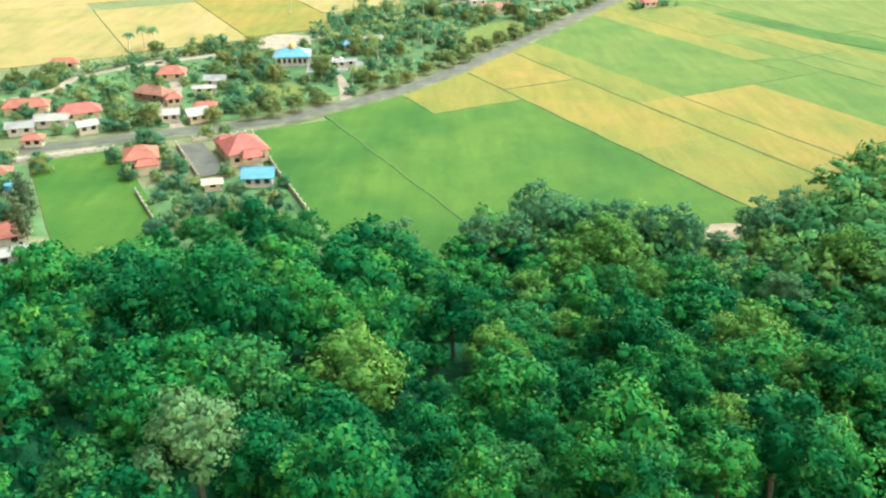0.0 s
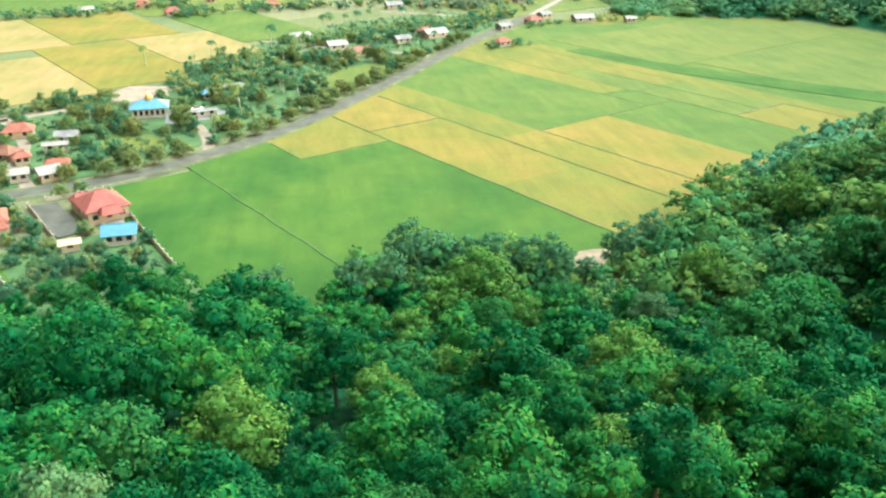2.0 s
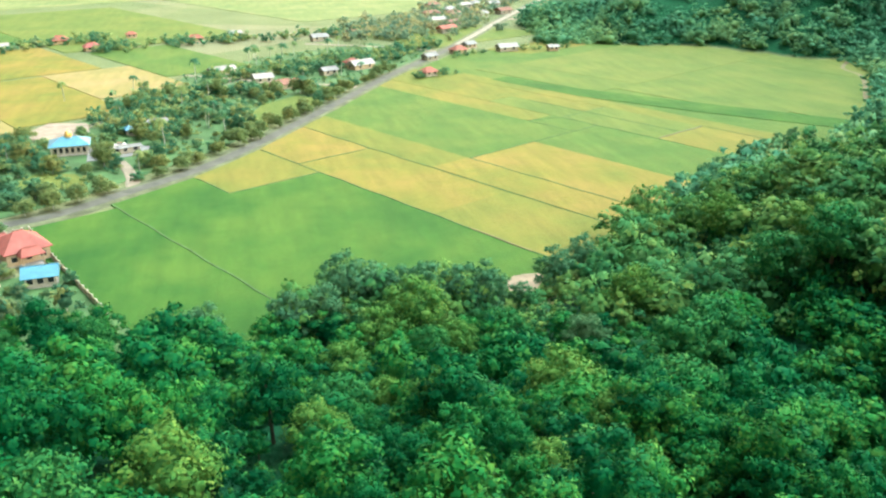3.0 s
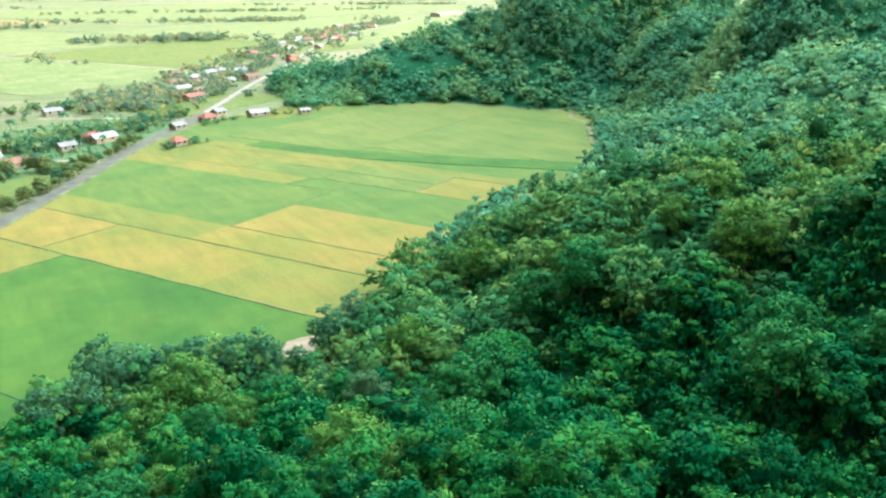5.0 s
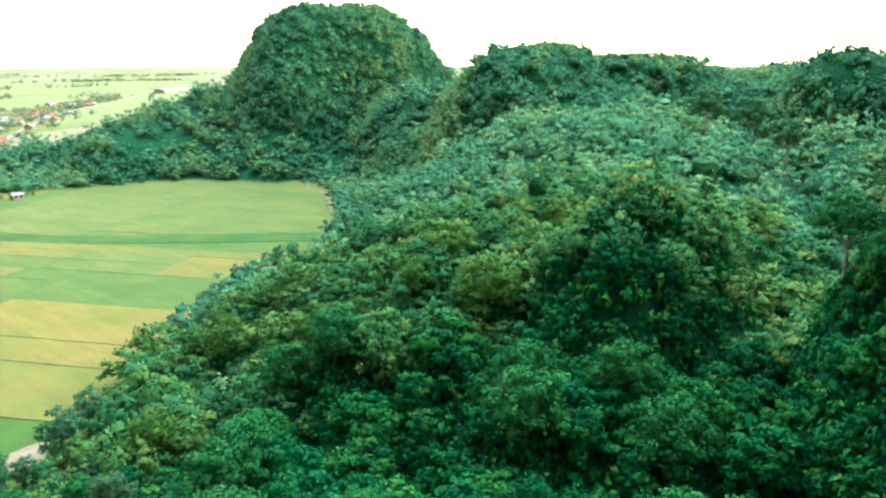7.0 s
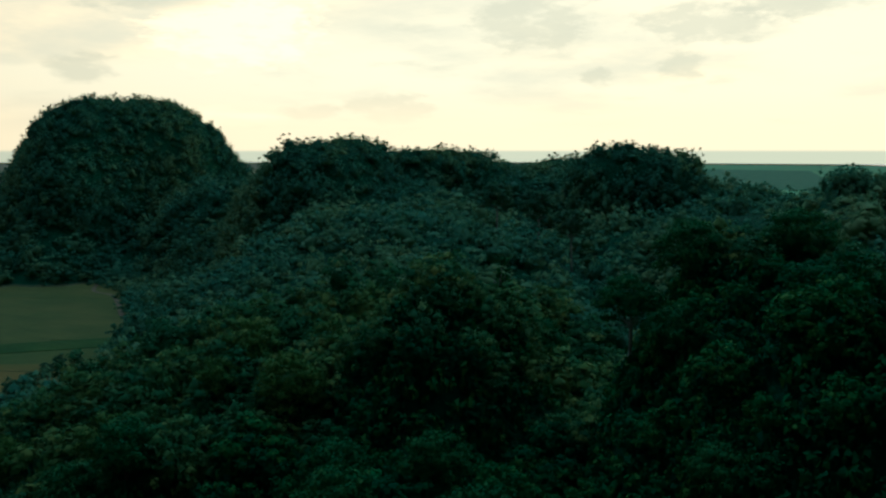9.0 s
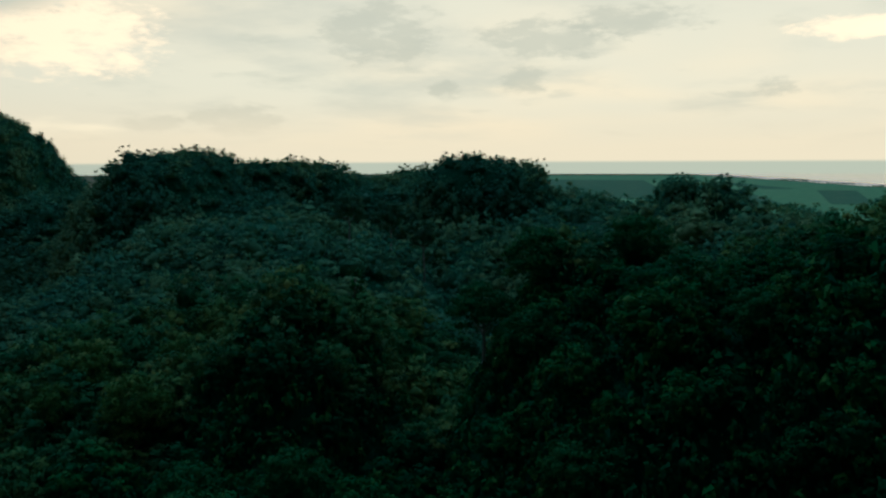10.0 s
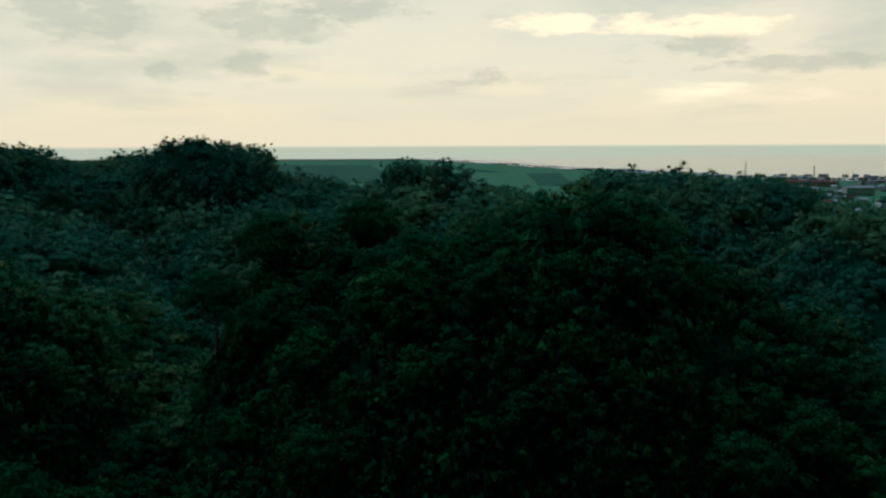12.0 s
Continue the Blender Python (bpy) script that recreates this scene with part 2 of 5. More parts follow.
# ---------------------------------------------------------------- terrain
# hills: centre x, y, half-length, half-width, turn, height, steepness
HILLS = [
    (0, -40, 225, 190, 0, 24, 2.0),
    (182, 118, 140, 95, 36, 37.5, 1.7),
    (150, 80, 42, 32, 20, 48, 3.0),
    (154, 8, 56, 50, 0, 55.5, 3.4),
    (150, -20, 52, 40, 0, 63.5, 4.5),
    (147, -43, 58, 66, 0, 56, 1.2),
    (465, 526, 129, 110, 0, 114.5, 2.7),
    (448, 550, 220, 115, -8, 68, 1.35),
    (505, 330, 190, 190, 0, 66, 2.0),
    (402, 279, 92, 82, 0, 77, 3.2),
    (400, 280, 56, 56, 0, 80.5, 6.0),
    (441, 235, 56, 56, 0, 74.5, 5.0),
    (308, 178, 195, 102, 30, 50, 2.4),
    (390, 232, 120, 95, 30, 62, 1.6),
    (434, 488, 125, 92, -8, 74, 1.4),
    (345, 95, 110, 95, 0, 46, 1.6),
    (495, 195, 140, 120, 0, 68, 2.5),
    (437, 121, 52, 52, 0, 76, 5.0),
    (345, 10, 130, 115, 0, 56.5, 2.5),
    (414, 64, 62, 62, 0, 58.5, 2.5),
    (352, 6, 25, 25, 0, 67, 8.0),
    (390, -118, 110, 66, 0, 56.5, 5.0),
    (300, -150, 95, 66, 0, 48.5, 2.5),
]


def ground_height(x, y):
    x, y = np.asarray(x, float), np.asarray(y, float)
    z = np.zeros(np.broadcast(x, y).shape)
    for cx, cy, a, b, turn, h, p in HILLS:
        c, s = math.cos(radians(turn)), math.sin(radians(turn))
        u, v = (x - cx) * c + (y - cy) * s, -(x - cx) * s + (y - cy) * c
        wob = 1 + 0.10 * np.sin(u / 31 + v / 47 + cx) + 0.07 * np.sin(u / 17 - v / 23 + cy)
        q = np.sqrt((u / a) ** 2 + (v / b) ** 2) / wob
        z = np.maximum(z, h * np.clip(1 - q ** p, 0, 1))
    rough = 1.6 * np.sin(x / 13 + 1.3 * np.sin(y / 19)) + 1.2 * np.sin(y / 9 + np.sin(x / 15))
    # the near hill is broken limestone: knolls and clefts
    knoll = 3.6 * np.sin(x / 6.8 + 1.9 * np.sin(y / 12)) * np.sin(y / 7.6 + 1.7 * np.sin(x / 10)) * np.clip((250 - np.hypot(x, y)) / 90, 0, 1) * np.clip((y + 5) / 40, 0, 1)
    return z + (rough + knoll) * np.clip(z / 12, 0, 1)


def sheet(name, xs, ys, zfun, mat):
    gx, gy = np.meshgrid(xs, ys)
    co = np.stack([gx, gy, zfun(gx, gy)], -1).reshape(-1, 3)
    w, h = len(xs), len(ys)
    i = (np.arange(h - 1)[:, None] * w + np.arange(w - 1)[None, :]).ravel()
    faces = np.stack([i, i + 1, i + w + 1, i + w], 1)
    me = bpy.data.meshes.new(name)
    me.from_pydata(co.tolist(), [], faces.tolist())
    me.polygons.foreach_set("use_smooth", [True] * len(faces))
    me.materials.append(mat)
    return new(name, me)


far = [-4800, -3800, -3000, -2300, -1700, -1200, -800, -550, -420]
xs = np.array(far + list(range(-360, 700, 7)) + [720, 800, 950, 1200, 1600, 2100, 2700, 3400, 4100, 4800], float)
ys = np.array(far + list(range(-380, 760, 7)) + [800, 950, 1200, 1600, 2100, 2700, 3400, 4100, 4800], float)
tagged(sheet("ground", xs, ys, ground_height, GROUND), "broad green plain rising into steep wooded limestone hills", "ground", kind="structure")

# ---------------------------------------------------------------- forest


def in_poly(x, y, poly):
    inside = np.zeros(len(x), bool)
    for (x0, y0), (x1, y1) in zip(poly, poly[1:] + poly[:1]):
        hit = ((y0 > y) != (y1 > y)) & (x < (x1 - x0) * (y - y0) / ((y1 - y0) or 1e-9) + x0)
        inside ^= hit
    return inside


WOOD = [(-170, 100), (-78, 114), (-60, 127), (-46, 139), (-29, 148), (-4, 149), (8, 153), (20, 163), (30, 168), (43, 164), (51, 156), (58, 153), (71, 162), (81, 173), (99, 188), (127, 212),
        (161, 226), (226, 252), (264, 298), (290, 330), (330, 380), (356, 448), (298, 478), (194, 514), (230, 640), (420, 700), (600, 660),
        (640, 400), (600, 60), (560, -220), (420, -300), (250, -260), (120, -200), (20, -60), (-80, -40), (-170, 40)]
rng = np.random.default_rng(5)


def spread(step, jitter, x0, x1, y0, y1):
    gx, gy = np.meshgrid(np.arange(x0, x1, step), np.arange(y0, y1, step))
    gx = gx + (np.arange(gx.shape[0]) % 2)[:, None] * step / 2
    p = np.stack([gx.ravel(), gy.ravel()], 1)
    p += rng.uniform(-jitter, jitter, p.shape) * step
    return p


PHI = (1 + 5 ** 0.5) / 2
ICO = np.array([(-1, PHI, 0), (1, PHI, 0), (-1, -PHI, 0), (1, -PHI, 0), (0, -1, PHI), (0, 1, PHI), (0, -1, -PHI), (0, 1, -PHI), (PHI, 0, -1), (PHI, 0, 1), (-PHI, 0, -1), (-PHI, 0, 1)]) / math.hypot(1, PHI)
ICO_FACES = np.array([(0, 11, 5), (0, 5, 1), (0, 1, 7), (0, 7, 10), (0, 10, 11), (1, 5, 9), (5, 11, 4), (11, 10, 2), (10, 7, 6), (7, 1, 8), (3, 9, 4), (3, 4, 2), (3, 2, 6), (3, 6, 8), (3, 8, 9), (4, 9, 5), (2, 4, 11), (6, 2, 10), (8, 6, 7), (9, 8, 1)])

OCTA = np.array([(1, 0, 0), (0, 1, 0), (-1, 0, 0), (0, -1, 0), (0, 0, 1), (0, 0, -1)], float)
OCTA_FACES = np.array([(0, 1, 4), (1, 2, 4), (2, 3, 4), (3, 0, 4), (1, 0, 5), (2, 1, 5), (3, 2, 5), (0, 3, 5)])


def unit(v):
    return v / np.maximum(np.linalg.norm(v, axis=-1, keepdims=True), 1e-9)


def crown_mesh(name, r, tall, clumps, sprays, size, mat, flat=0.25, lump=(0.19, 0.36), low=1.35, core=0.48, vary=0.16, fine=True, whole=0.25):
    """A crown: bunches of leaf sprays over a dome, each round a leafy core; the leaves are shaded with the roundness of their bunch."""
    co, fa, ti, no = [], [], [], []
    k = 0
    heart, heart_faces = (ICO, ICO_FACES) if fine else (OCTA, OCTA_FACES)
    for c in range(clumps):
        f = (c + 0.5) / clumps
        el = math.asin(max(-0.95, 1 - low * f))
        az = c * 2.399 + rng.uniform(-0.5, 0.5)
        rad, cr = r * rng.uniform(0.55, 0.95), r * rng.uniform(*lump)
        mid = np.array([rad * math.cos(el) * math.cos(az), rad * math.cos(el) * math.sin(az), tall * (0.24 + 0.66 * math.sin(el) + rng.uniform(-0.12, 0.14))])
        out = np.array([math.cos(el) * math.cos(az), math.cos(el) * math.sin(az), math.sin(el) + 0.3])
        shade = rng.uniform(-vary, vary)
        squat = np.array([1, 1, rng.uniform(0.58, 0.82)])
        co.append(mid + heart * rng.uniform(0.6, 1.1, (len(heart), 1)) * squat * cr * core)
        fa.append(heart_faces + k)
        no.append(unit(heart + whole * out + rng.normal(size=heart.shape) * 0.45))
        k += len(heart)
        d = rng.normal(size=(sprays, 3))
        d[:, 2] = np.abs(d[:, 2]) - 0.45
        d = unit(d)
        pos = mid + d * (cr * rng.uniform(0.52, 1.18, (sprays, 1))) * squat
        nor = unit(d * 1.2 + rng.normal(size=d.shape) * 0.42 + np.array([0, 0, flat]))
        t = unit(np.cross(nor, rng.normal(size=d.shape)))
        b = np.cross(nor, t)
        w = size * rng.uniform(0.6, 1.35, (sprays, 1))
        co.append(np.stack([pos - t * w, pos + t * w * 0.7 - b * w * 0.75, pos + t * w * 0.7 + b * w * 0.75], 1).reshape(-1, 3))
        fa.append(np.arange(sprays * 3).reshape(-1, 3) + k)
        no.append(np.repeat(unit(0.7 * d + whole * out + 0.55 * nor), 3, 0))
        k += sprays * 3
        ti += [shade] * (len(heart_faces) + sprays)
    # the shaded heart of the crown, with its own leaves
    hub, hub_faces = (OCTA, OCTA_FACES) if clumps < 8 else (ICO, ICO_FACES)
    girth = np.array([r * 0.54, r * 0.54, tall * 0.38])
    co.append(np.array([0, 0, tall * 0.28]) + hub * rng.uniform(0.6, 1.05, (len(hub), 1)) * girth)
    fa.append(hub_faces + k)
    no.append(unit(hub + rng.normal(size=hub.shape) * 0.4))
    k += len(hub)
    count = 0 if clumps < 8 else int(4 * sprays)
    if count:
        d = unit(rng.normal(size=(count, 3)) + np.array([0, 0, 0.5]))
        t = unit(np.cross(d, rng.normal(size=d.shape)))
        b = np.cross(d, t)
        pos, w = np.array([0, 0, tall * 0.28]) + d * girth * rng.uniform(0.85, 1.25, (count, 1)), size * rng.uniform(0.7, 1.5, (count, 1))
        co.append(np.stack([pos - t * w, pos + t * w * 0.7 - b * w * 0.75, pos + t * w * 0.7 + b * w * 0.75], 1).reshape(-1, 3))
        fa.append(np.arange(count * 3).reshape(-1, 3) + k)
        no.append(np.repeat(d, 3, 0))
    ti += [0.0] * (len(hub_faces) + count)
    me = bpy.data.meshes.new(name)
    me.from_pydata(np.concatenate(co).tolist(), [], np.concatenate(fa).tolist())
    me.materials.append(mat)
    at = me.attributes.new("tint", "FLOAT", "FACE")
    at.data.foreach_set("value", ti)
    me.polygons.foreach_set("use_smooth", [True] * len(ti))
    me.normals_split_custom_set_from_vertices(np.concatenate(no).tolist())
    return me


def tube(co, fa, a, b, ra, rb, sides=6):
    a, b = Vector(a), Vector(b)
    d = (b - a).normalized()
    u = d.orthogonal().normalized()
    v = d.cross(u)
    k = len(co)
    for p, r in ((a, ra), (b, rb)):
        for i in range(sides):
            an = i * math.tau / sides
            co.append(tuple(p + (u * math.cos(an) + v * math.sin(an)) * r))
    for i in range(sides):
        j = (i + 1) % sides
        fa.append((k + i, k + j, k + sides + j, k + sides + i))


def trunk_mesh(name, h, r, spread_r, limbs=5, bark=None):
    co, fa = [], []
    bend = rng.uniform(-0.5, 0.5, 2)
    mid = (bend[0], bend[1], h * 0.55)
    tube(co, fa, (0, 0, -4.0), mid, r, r * 0.7)
    top = (bend[0] * 0.4, bend[1] * 1.3, h)
    tube(co, fa, mid, top, r * 0.7, r * 0.3)
    for i in range(limbs):
        an = i * 2.399 + rng.uniform(-0.4, 0.4)
        f = rng.uniform(0.0, 0.8)
        root = tuple(mid[j] * (1 - f) + top[j] * f for j in range(3))
        tip = (math.cos(an) * spread_r * 0.45, math.sin(an) * spread_r * 0.45, h * rng.uniform(0.7, 0.92))
        tube(co, fa, root, tip, r * 0.4, r * 0.12, 5)
    me = bpy.data.meshes.new(name)
    me.from_pydata(co, [], fa)
    me.materials.append(bark or BARK)
    return me


def arrays(me):
    v, n_ = np.empty(len(me.vertices) * 3), np.empty(len(me.loops) * 3)
    me.vertices.foreach_get("co", v)
    me.corner_normals.foreach_get("vector", n_)
    sizes = np.array([len(p.vertices) for p in me.polygons])
    loops = np.empty(len(me.loops), int)
    me.loops.foreach_get("vertex_index", loops)
    tint = np.empty(len(me.polygons))
    me.attributes["tint"].data.foreach_get("value", tint)
    normals = np.empty((len(me.vertices), 3))
    normals[loops] = n_.reshape(-1, 3)
    return v.reshape(-1, 3), sizes, loops, tint, normals


def joined(name, sources, places, mat, tints):
    """Many crowns in one mesh: places are rows of x, y, z, turn, width, height, source."""
    vs, ss, ls, ts, ns, base = [], [], [], [], [], 0
    for (x, y, z, turn, sw, sh, src), tt in zip(places, tints):
        v, sizes, loops, tint, normals = sources[int(src)]
        c, s = math.cos(turn), math.sin(turn)
        o, q = np.empty_like(v), normals.copy()
        o[:, 0], o[:, 1], o[:, 2] = (v[:, 0] * c - v[:, 1] * s) * sw + x, (v[:, 0] * s + v[:, 1] * c) * sw + y, v[:, 2] * sh + z
        q[:, 0], q[:, 1] = normals[:, 0] * c - normals[:, 1] * s, normals[:, 0] * s + normals[:, 1] * c
        vs.append(o)
        ns.append(q)
        ss.append(sizes)
        ls.append(loops + base)
        ts.append(tint + tt)
        base += len(v)
    vs, ss, ls, ts, ns = np.concatenate(vs), np.concatenate(ss), np.concatenate(ls), np.concatenate(ts), np.concatenate(ns)
    me = bpy.data.meshes.new(name)
    me.vertices.add(len(vs))
    me.vertices.foreach_set("co", vs.ravel())
    me.loops.add(len(ls))
    me.loops.foreach_set("vertex_index", ls)
    me.polygons.add(len(ss))
    me.polygons.foreach_set("loop_start", np.concatenate([[0], np.cumsum(ss)[:-1]]))
    me.update(calc_edges=True)
    me.polygons.foreach_set("use_smooth", np.ones(len(ss), bool))
    me.materials.append(mat)
    at = me.attributes.new("tint", "FLOAT", "FACE")
    at.data.foreach_set("value", ts)
    me.normals_split_custom_set_from_vertices(ns.tolist())
    return new(name, me)


def tree_thing(name, trunk, crown, m, label, category="tree", group=""):
    e = new(name)
    e.empty_display_size = 0.5
    for part_name, me in (("trunk", trunk), ("crown", crown)):
        o = new(part_name, me)
        o.parent = e
    e.matrix_basis = m
    return tagged(e, label, category, group)


NEAR = []
for i in range(9):
    r = (3.6, 4.6, 5.6)[i % 3]
    tr = trunk_mesh("forest trunk", 6.4, 0.2 + 0.03 * r, r, bark=BARK_DARK)
    cr = crown_mesh("forest crown", r, 5.6 + 1.3 * (i // 3), (24, 29, 34)[i % 3], 100, 0.25, LEAF, flat=0.5, lump=(0.16, 0.36))
    cr.transform(Matrix.Translation((0, 0, 3.2)))
    NEAR.append((tr, cr))
MID = [arrays(crown_mesh("mid crown", 4.5, 6.4, 21 + i, 42, 0.33, LEAF, flat=0.5, core=0.58, lump=(0.15, 0.37), whole=0.5)) for i in range(5)]
SLOPE = [arrays(crown_mesh("slope crown", 5.4, 7.4, 18 + i, 24, 0.42, LEAF_MID_HAZED, flat=0.5, fine=False, low=1.5, core=0.7, lump=(0.16, 0.38), whole=0.7)) for i in range(4)]
FAR = [arrays(crown_mesh("far crown", 7.0, 8.2, 10 + i // 2, 10, 0.58, LEAF_FAR_HAZED, lump=(0.15, 0.36), low=1.4, core=0.66, vary=0.07, fine=False, whole=0.9)) for i in range(6)]

# an even stand, with more trees squeezed in where the slope is steep
stand = spread(7.1, 0.34, -180, 720, -300, 800)
extra = spread(6.0, 0.40, -180, 720, -300, 800)
extra_z = ground_height(extra[:, 0], extra[:, 1])
extra_s = np.hypot(ground_height(extra[:, 0] + 2, extra[:, 1]) - extra_z, ground_height(extra[:, 0], extra[:, 1] + 2) - extra_z) / 2
extra = extra[rng.uniform(0, 1, len(extra)) < np.clip((np.sqrt(1 + extra_s ** 2) - 1.1) * np.where(np.hypot(extra[:, 0], extra[:, 1]) > 225, 0.9, 0.5), 0, 1)]
spots = np.concatenate([stand, extra])
z = ground_height(spots[:, 0], spots[:, 1])
wooded = in_poly(spots[:, 0], spots[:, 1], WOOD) | (z > 2.0)
spots, z = spots[wooded], z[wooded]
slope = np.hypot(ground_height(spots[:, 0] + 2, spots[:, 1]) - z, ground_height(spots[:, 0], spots[:, 1] + 2) - z) / 2
az = np.degrees(np.arctan2(spots[:, 0], spots[:, 1]))
dist = np.hypot(spots[:, 0], spots[:, 1])
clearing = np.hypot(spots[:, 0] - 62.5, (spots[:, 1] - 166.5) * 0.8) < 5.4
# single trees that stand out: place and size, by kind
OLIVES = [(-14, 99, 1.0), (27, 104, 1.2), (45, 103, 1.25), (31, 144, 1.35), (24, 141, 1.0), (108, 162, 1.2), (74, 138, 1.25), (139, 121, 1.3), (112, 135, 1.2), (124, 99, 1.3), (126, 119, 1.0), (20, 118, 0.8), (150, 108, 1.1),
          (-10, 85, 1.2), (44, 81, 0.95), (43, 73, 0.75), (16, 129, 1.0), (8, 99, 0.95), (30, 71, 0.8), (-9, 74, 0.8), (37, 135, 0.9)]
LIMES = [(-23, 81, 1.3), (12, 111, 1.2), (-35, 65, 1.05), (-45, 79, 1.2), (-5, 72, 0.9), (7, 63, 0.95), (47, 138, 1.1), (56, 90, 1.3), (70, 110, 1.6), (100, 130, 1.5), (110, 79, 1.5), (103, 120, 1.5),
         (114, 63, 1.3), (99, 71, 1.5), (109, 53, 1.6), (76, 113, 1.5), (151, 32, 1.5), (158, 15, 1.4), (125, -4, 1.0), (112, 19, 1.05), (112, -39, 1.3), (115, -50, 1.15), (180, 72, 1.4), (136, 30, 1.2)]
PALES = [(-24, 65, 1.25), (60, 128, 1.0), (122, 211, 0.62)]
LOFTIES = [(145, 41, 1.3)]
HILLTOPS = [(285, 100, 1.5), (290, 132, 1.5), (300, 119, 1.6)]
for fx, fy, fs in OLIVES + LIMES + PALES + LOFTIES + HILLTOPS:
    clearing |= np.hypot(spots[:, 0] - fx, spots[:, 1] - fy) < (4.6 if (fx, fy, fs) in PALES else 3.2) * fs
# lower growth on the drone's side of the clearing
ahead = (65 - spots[:, 0]) * 0.37 + (165 - spots[:, 1]) * 0.93
aside = np.abs((spots[:, 0] - 65) * 0.93 - (spots[:, 1] - 165) * 0.37)
clearing |= (aside < 4) & (ahead > 0) & (ahead < 8)
keep = (((az > -42) & (az < 128)) | (dist < 60)) & ~clearing
spots, az, dist, z, slope = spots[keep], az[keep], dist[keep], z[keep], slope[keep]
low_front = np.where((aside < 9) & (ahead > 0) & (ahead < 30), 0.62, 1.0)[keep]
small = 1 / (1 + 0.35 * np.clip(slope - 0.5, 0, 2)) * np.where((spots[:, 1] > 132) & (spots[:, 0] < 56), 0.86, 1.0)
# the slope below and beside the hovering drone, tree by tree
close = np.zeros(len(dist), bool)
close[np.argsort(np.where(dist < 50, 999, dist))[:300]] = True
for i in np.nonzero(close)[0]:
    k = rng.integers(len(NEAR))
    s = float(np.clip(np.exp(rng.normal(-0.08, 0.24)), 0.55, 1.4)) * small[i] * low_front[i]
    m = Matrix.Translation((spots[i, 0], spots[i, 1], z[i] + rng.uniform(-2.4, 2.8) * (low_front[i] if dist[i] < 98 else 0.25))) @ Matrix.Rotation(rng.uniform(0, 6.28), 4, "Z") @ Matrix.Diagonal((s, s, s * rng.uniform(0.8, 1.3), 1))
    tree_thing("forest_tree", NEAR[k][0], NEAR[k][1], m, "tall broadleaf forest tree with dense dark green crown", group="trees of the hill forest")
mid = ~close & (dist < 225) & (dist > 50)
rows = [(x, y, zz + (1.4 - 1.2 * min(1, g)) * s, rng.uniform(0, 6.28), s * rng.uniform(0.85, 1.3), s * rng.uniform(0.8, 1.25), rng.integers(len(MID)))
        for (x, y), zz, s, g in zip(spots[mid], z[mid], np.clip(np.exp(rng.normal(-0.04, 0.23, mid.sum())), 0.55, 1.35) * small[mid] * low_front[mid] * np.where((az[mid] > 88) & (dist[mid] > 120) & (z[mid] > 44), 0.75, 1.0) * np.where((rng.uniform(0, 1, mid.sum()) < 0.11) & (az[mid] < 84), 1.15, 1.0), slope[mid])]
# crowns past 150 m take the leaf colour lifted for haze
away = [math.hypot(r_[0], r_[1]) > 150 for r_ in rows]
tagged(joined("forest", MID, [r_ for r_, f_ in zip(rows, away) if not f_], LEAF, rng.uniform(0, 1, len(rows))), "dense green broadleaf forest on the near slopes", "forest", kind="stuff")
tagged(joined("hillside_forest", SLOPE, [r_[:6] + (r_[6] % 4,) for r_, f_ in zip(rows, away) if f_], LEAF_MID_HAZED, rng.uniform(0, 1, len(rows))), "dense green broadleaf forest covering the hillside", "forest", kind="stuff")
LEAF_OLIVE = leafy("olive flowering leaves", (0.036, 0.125, 0.025), (0.064, 0.162, 0.029), (0.115, 0.205, 0.036), sheer=0.16, per_tree=0.06)
LEAF_PALE = leafy("pale grey-green leaves", (0.050, 0.130, 0.052), (0.078, 0.168, 0.066), (0.112, 0.198, 0.080), per_tree=0.06)
LEAF_LIME = leafy("fresh green leaves", (0.012, 0.090, 0.026), (0.026, 0.130, 0.034), (0.060, 0.175, 0.040), per_tree=0.06)
OLIVE = crown_mesh("olive crown", 5.2, 6.6, 34, 100, 0.23, LEAF_OLIVE)
PALE = crown_mesh("pale crown", 4.0, 5.6, 26, 110, 0.21, LEAF_PALE)
LIME = crown_mesh("lime crown", 4.4, 5.8, 30, 100, 0.23, LEAF_LIME)
TALL = trunk_mesh("tall pale trunk", 12.0, 0.34, 4.4, 8)
BROAD = trunk_mesh("broad trunk", 6.0, 0.36, 4.6, 7, BARK_DARK)
for me in (OLIVE, PALE, LIME):
    me.transform(Matrix.Translation((0, 0, 3.8)))
LOFTY = crown_mesh("lofty crown", 5.0, 5.0, 26, 120, 0.24, LEAF_LIME)
LOFTY.transform(Matrix.Translation((0, 0, 9.6)))
# grey-green that shares the haze lift painted into the hillside crowns
LEAF_HILL = leafy("grey-green haze-lifted hillside leaves", (0.045, 0.140, 0.068), (0.060, 0.160, 0.074), (0.085, 0.175, 0.078), per_tree=0.06)
HILLTOP = crown_mesh("hilltop crown", 4.6, 5.6, 22, 60, 0.34, LEAF_HILL)
HILLTOP.transform(Matrix.Translation((0, 0, 9.2)))
# made-up leafy column, added where the cliff has a dark shaded cleft
CLEFT_COLUMN = crown_mesh("cleft stand-in column", 2.3, 11.0, 34, 60, 0.26, LEAF, low=1.8)
CLEFT_COLUMN.transform(Matrix.Translation((0, 0, 3.0)))
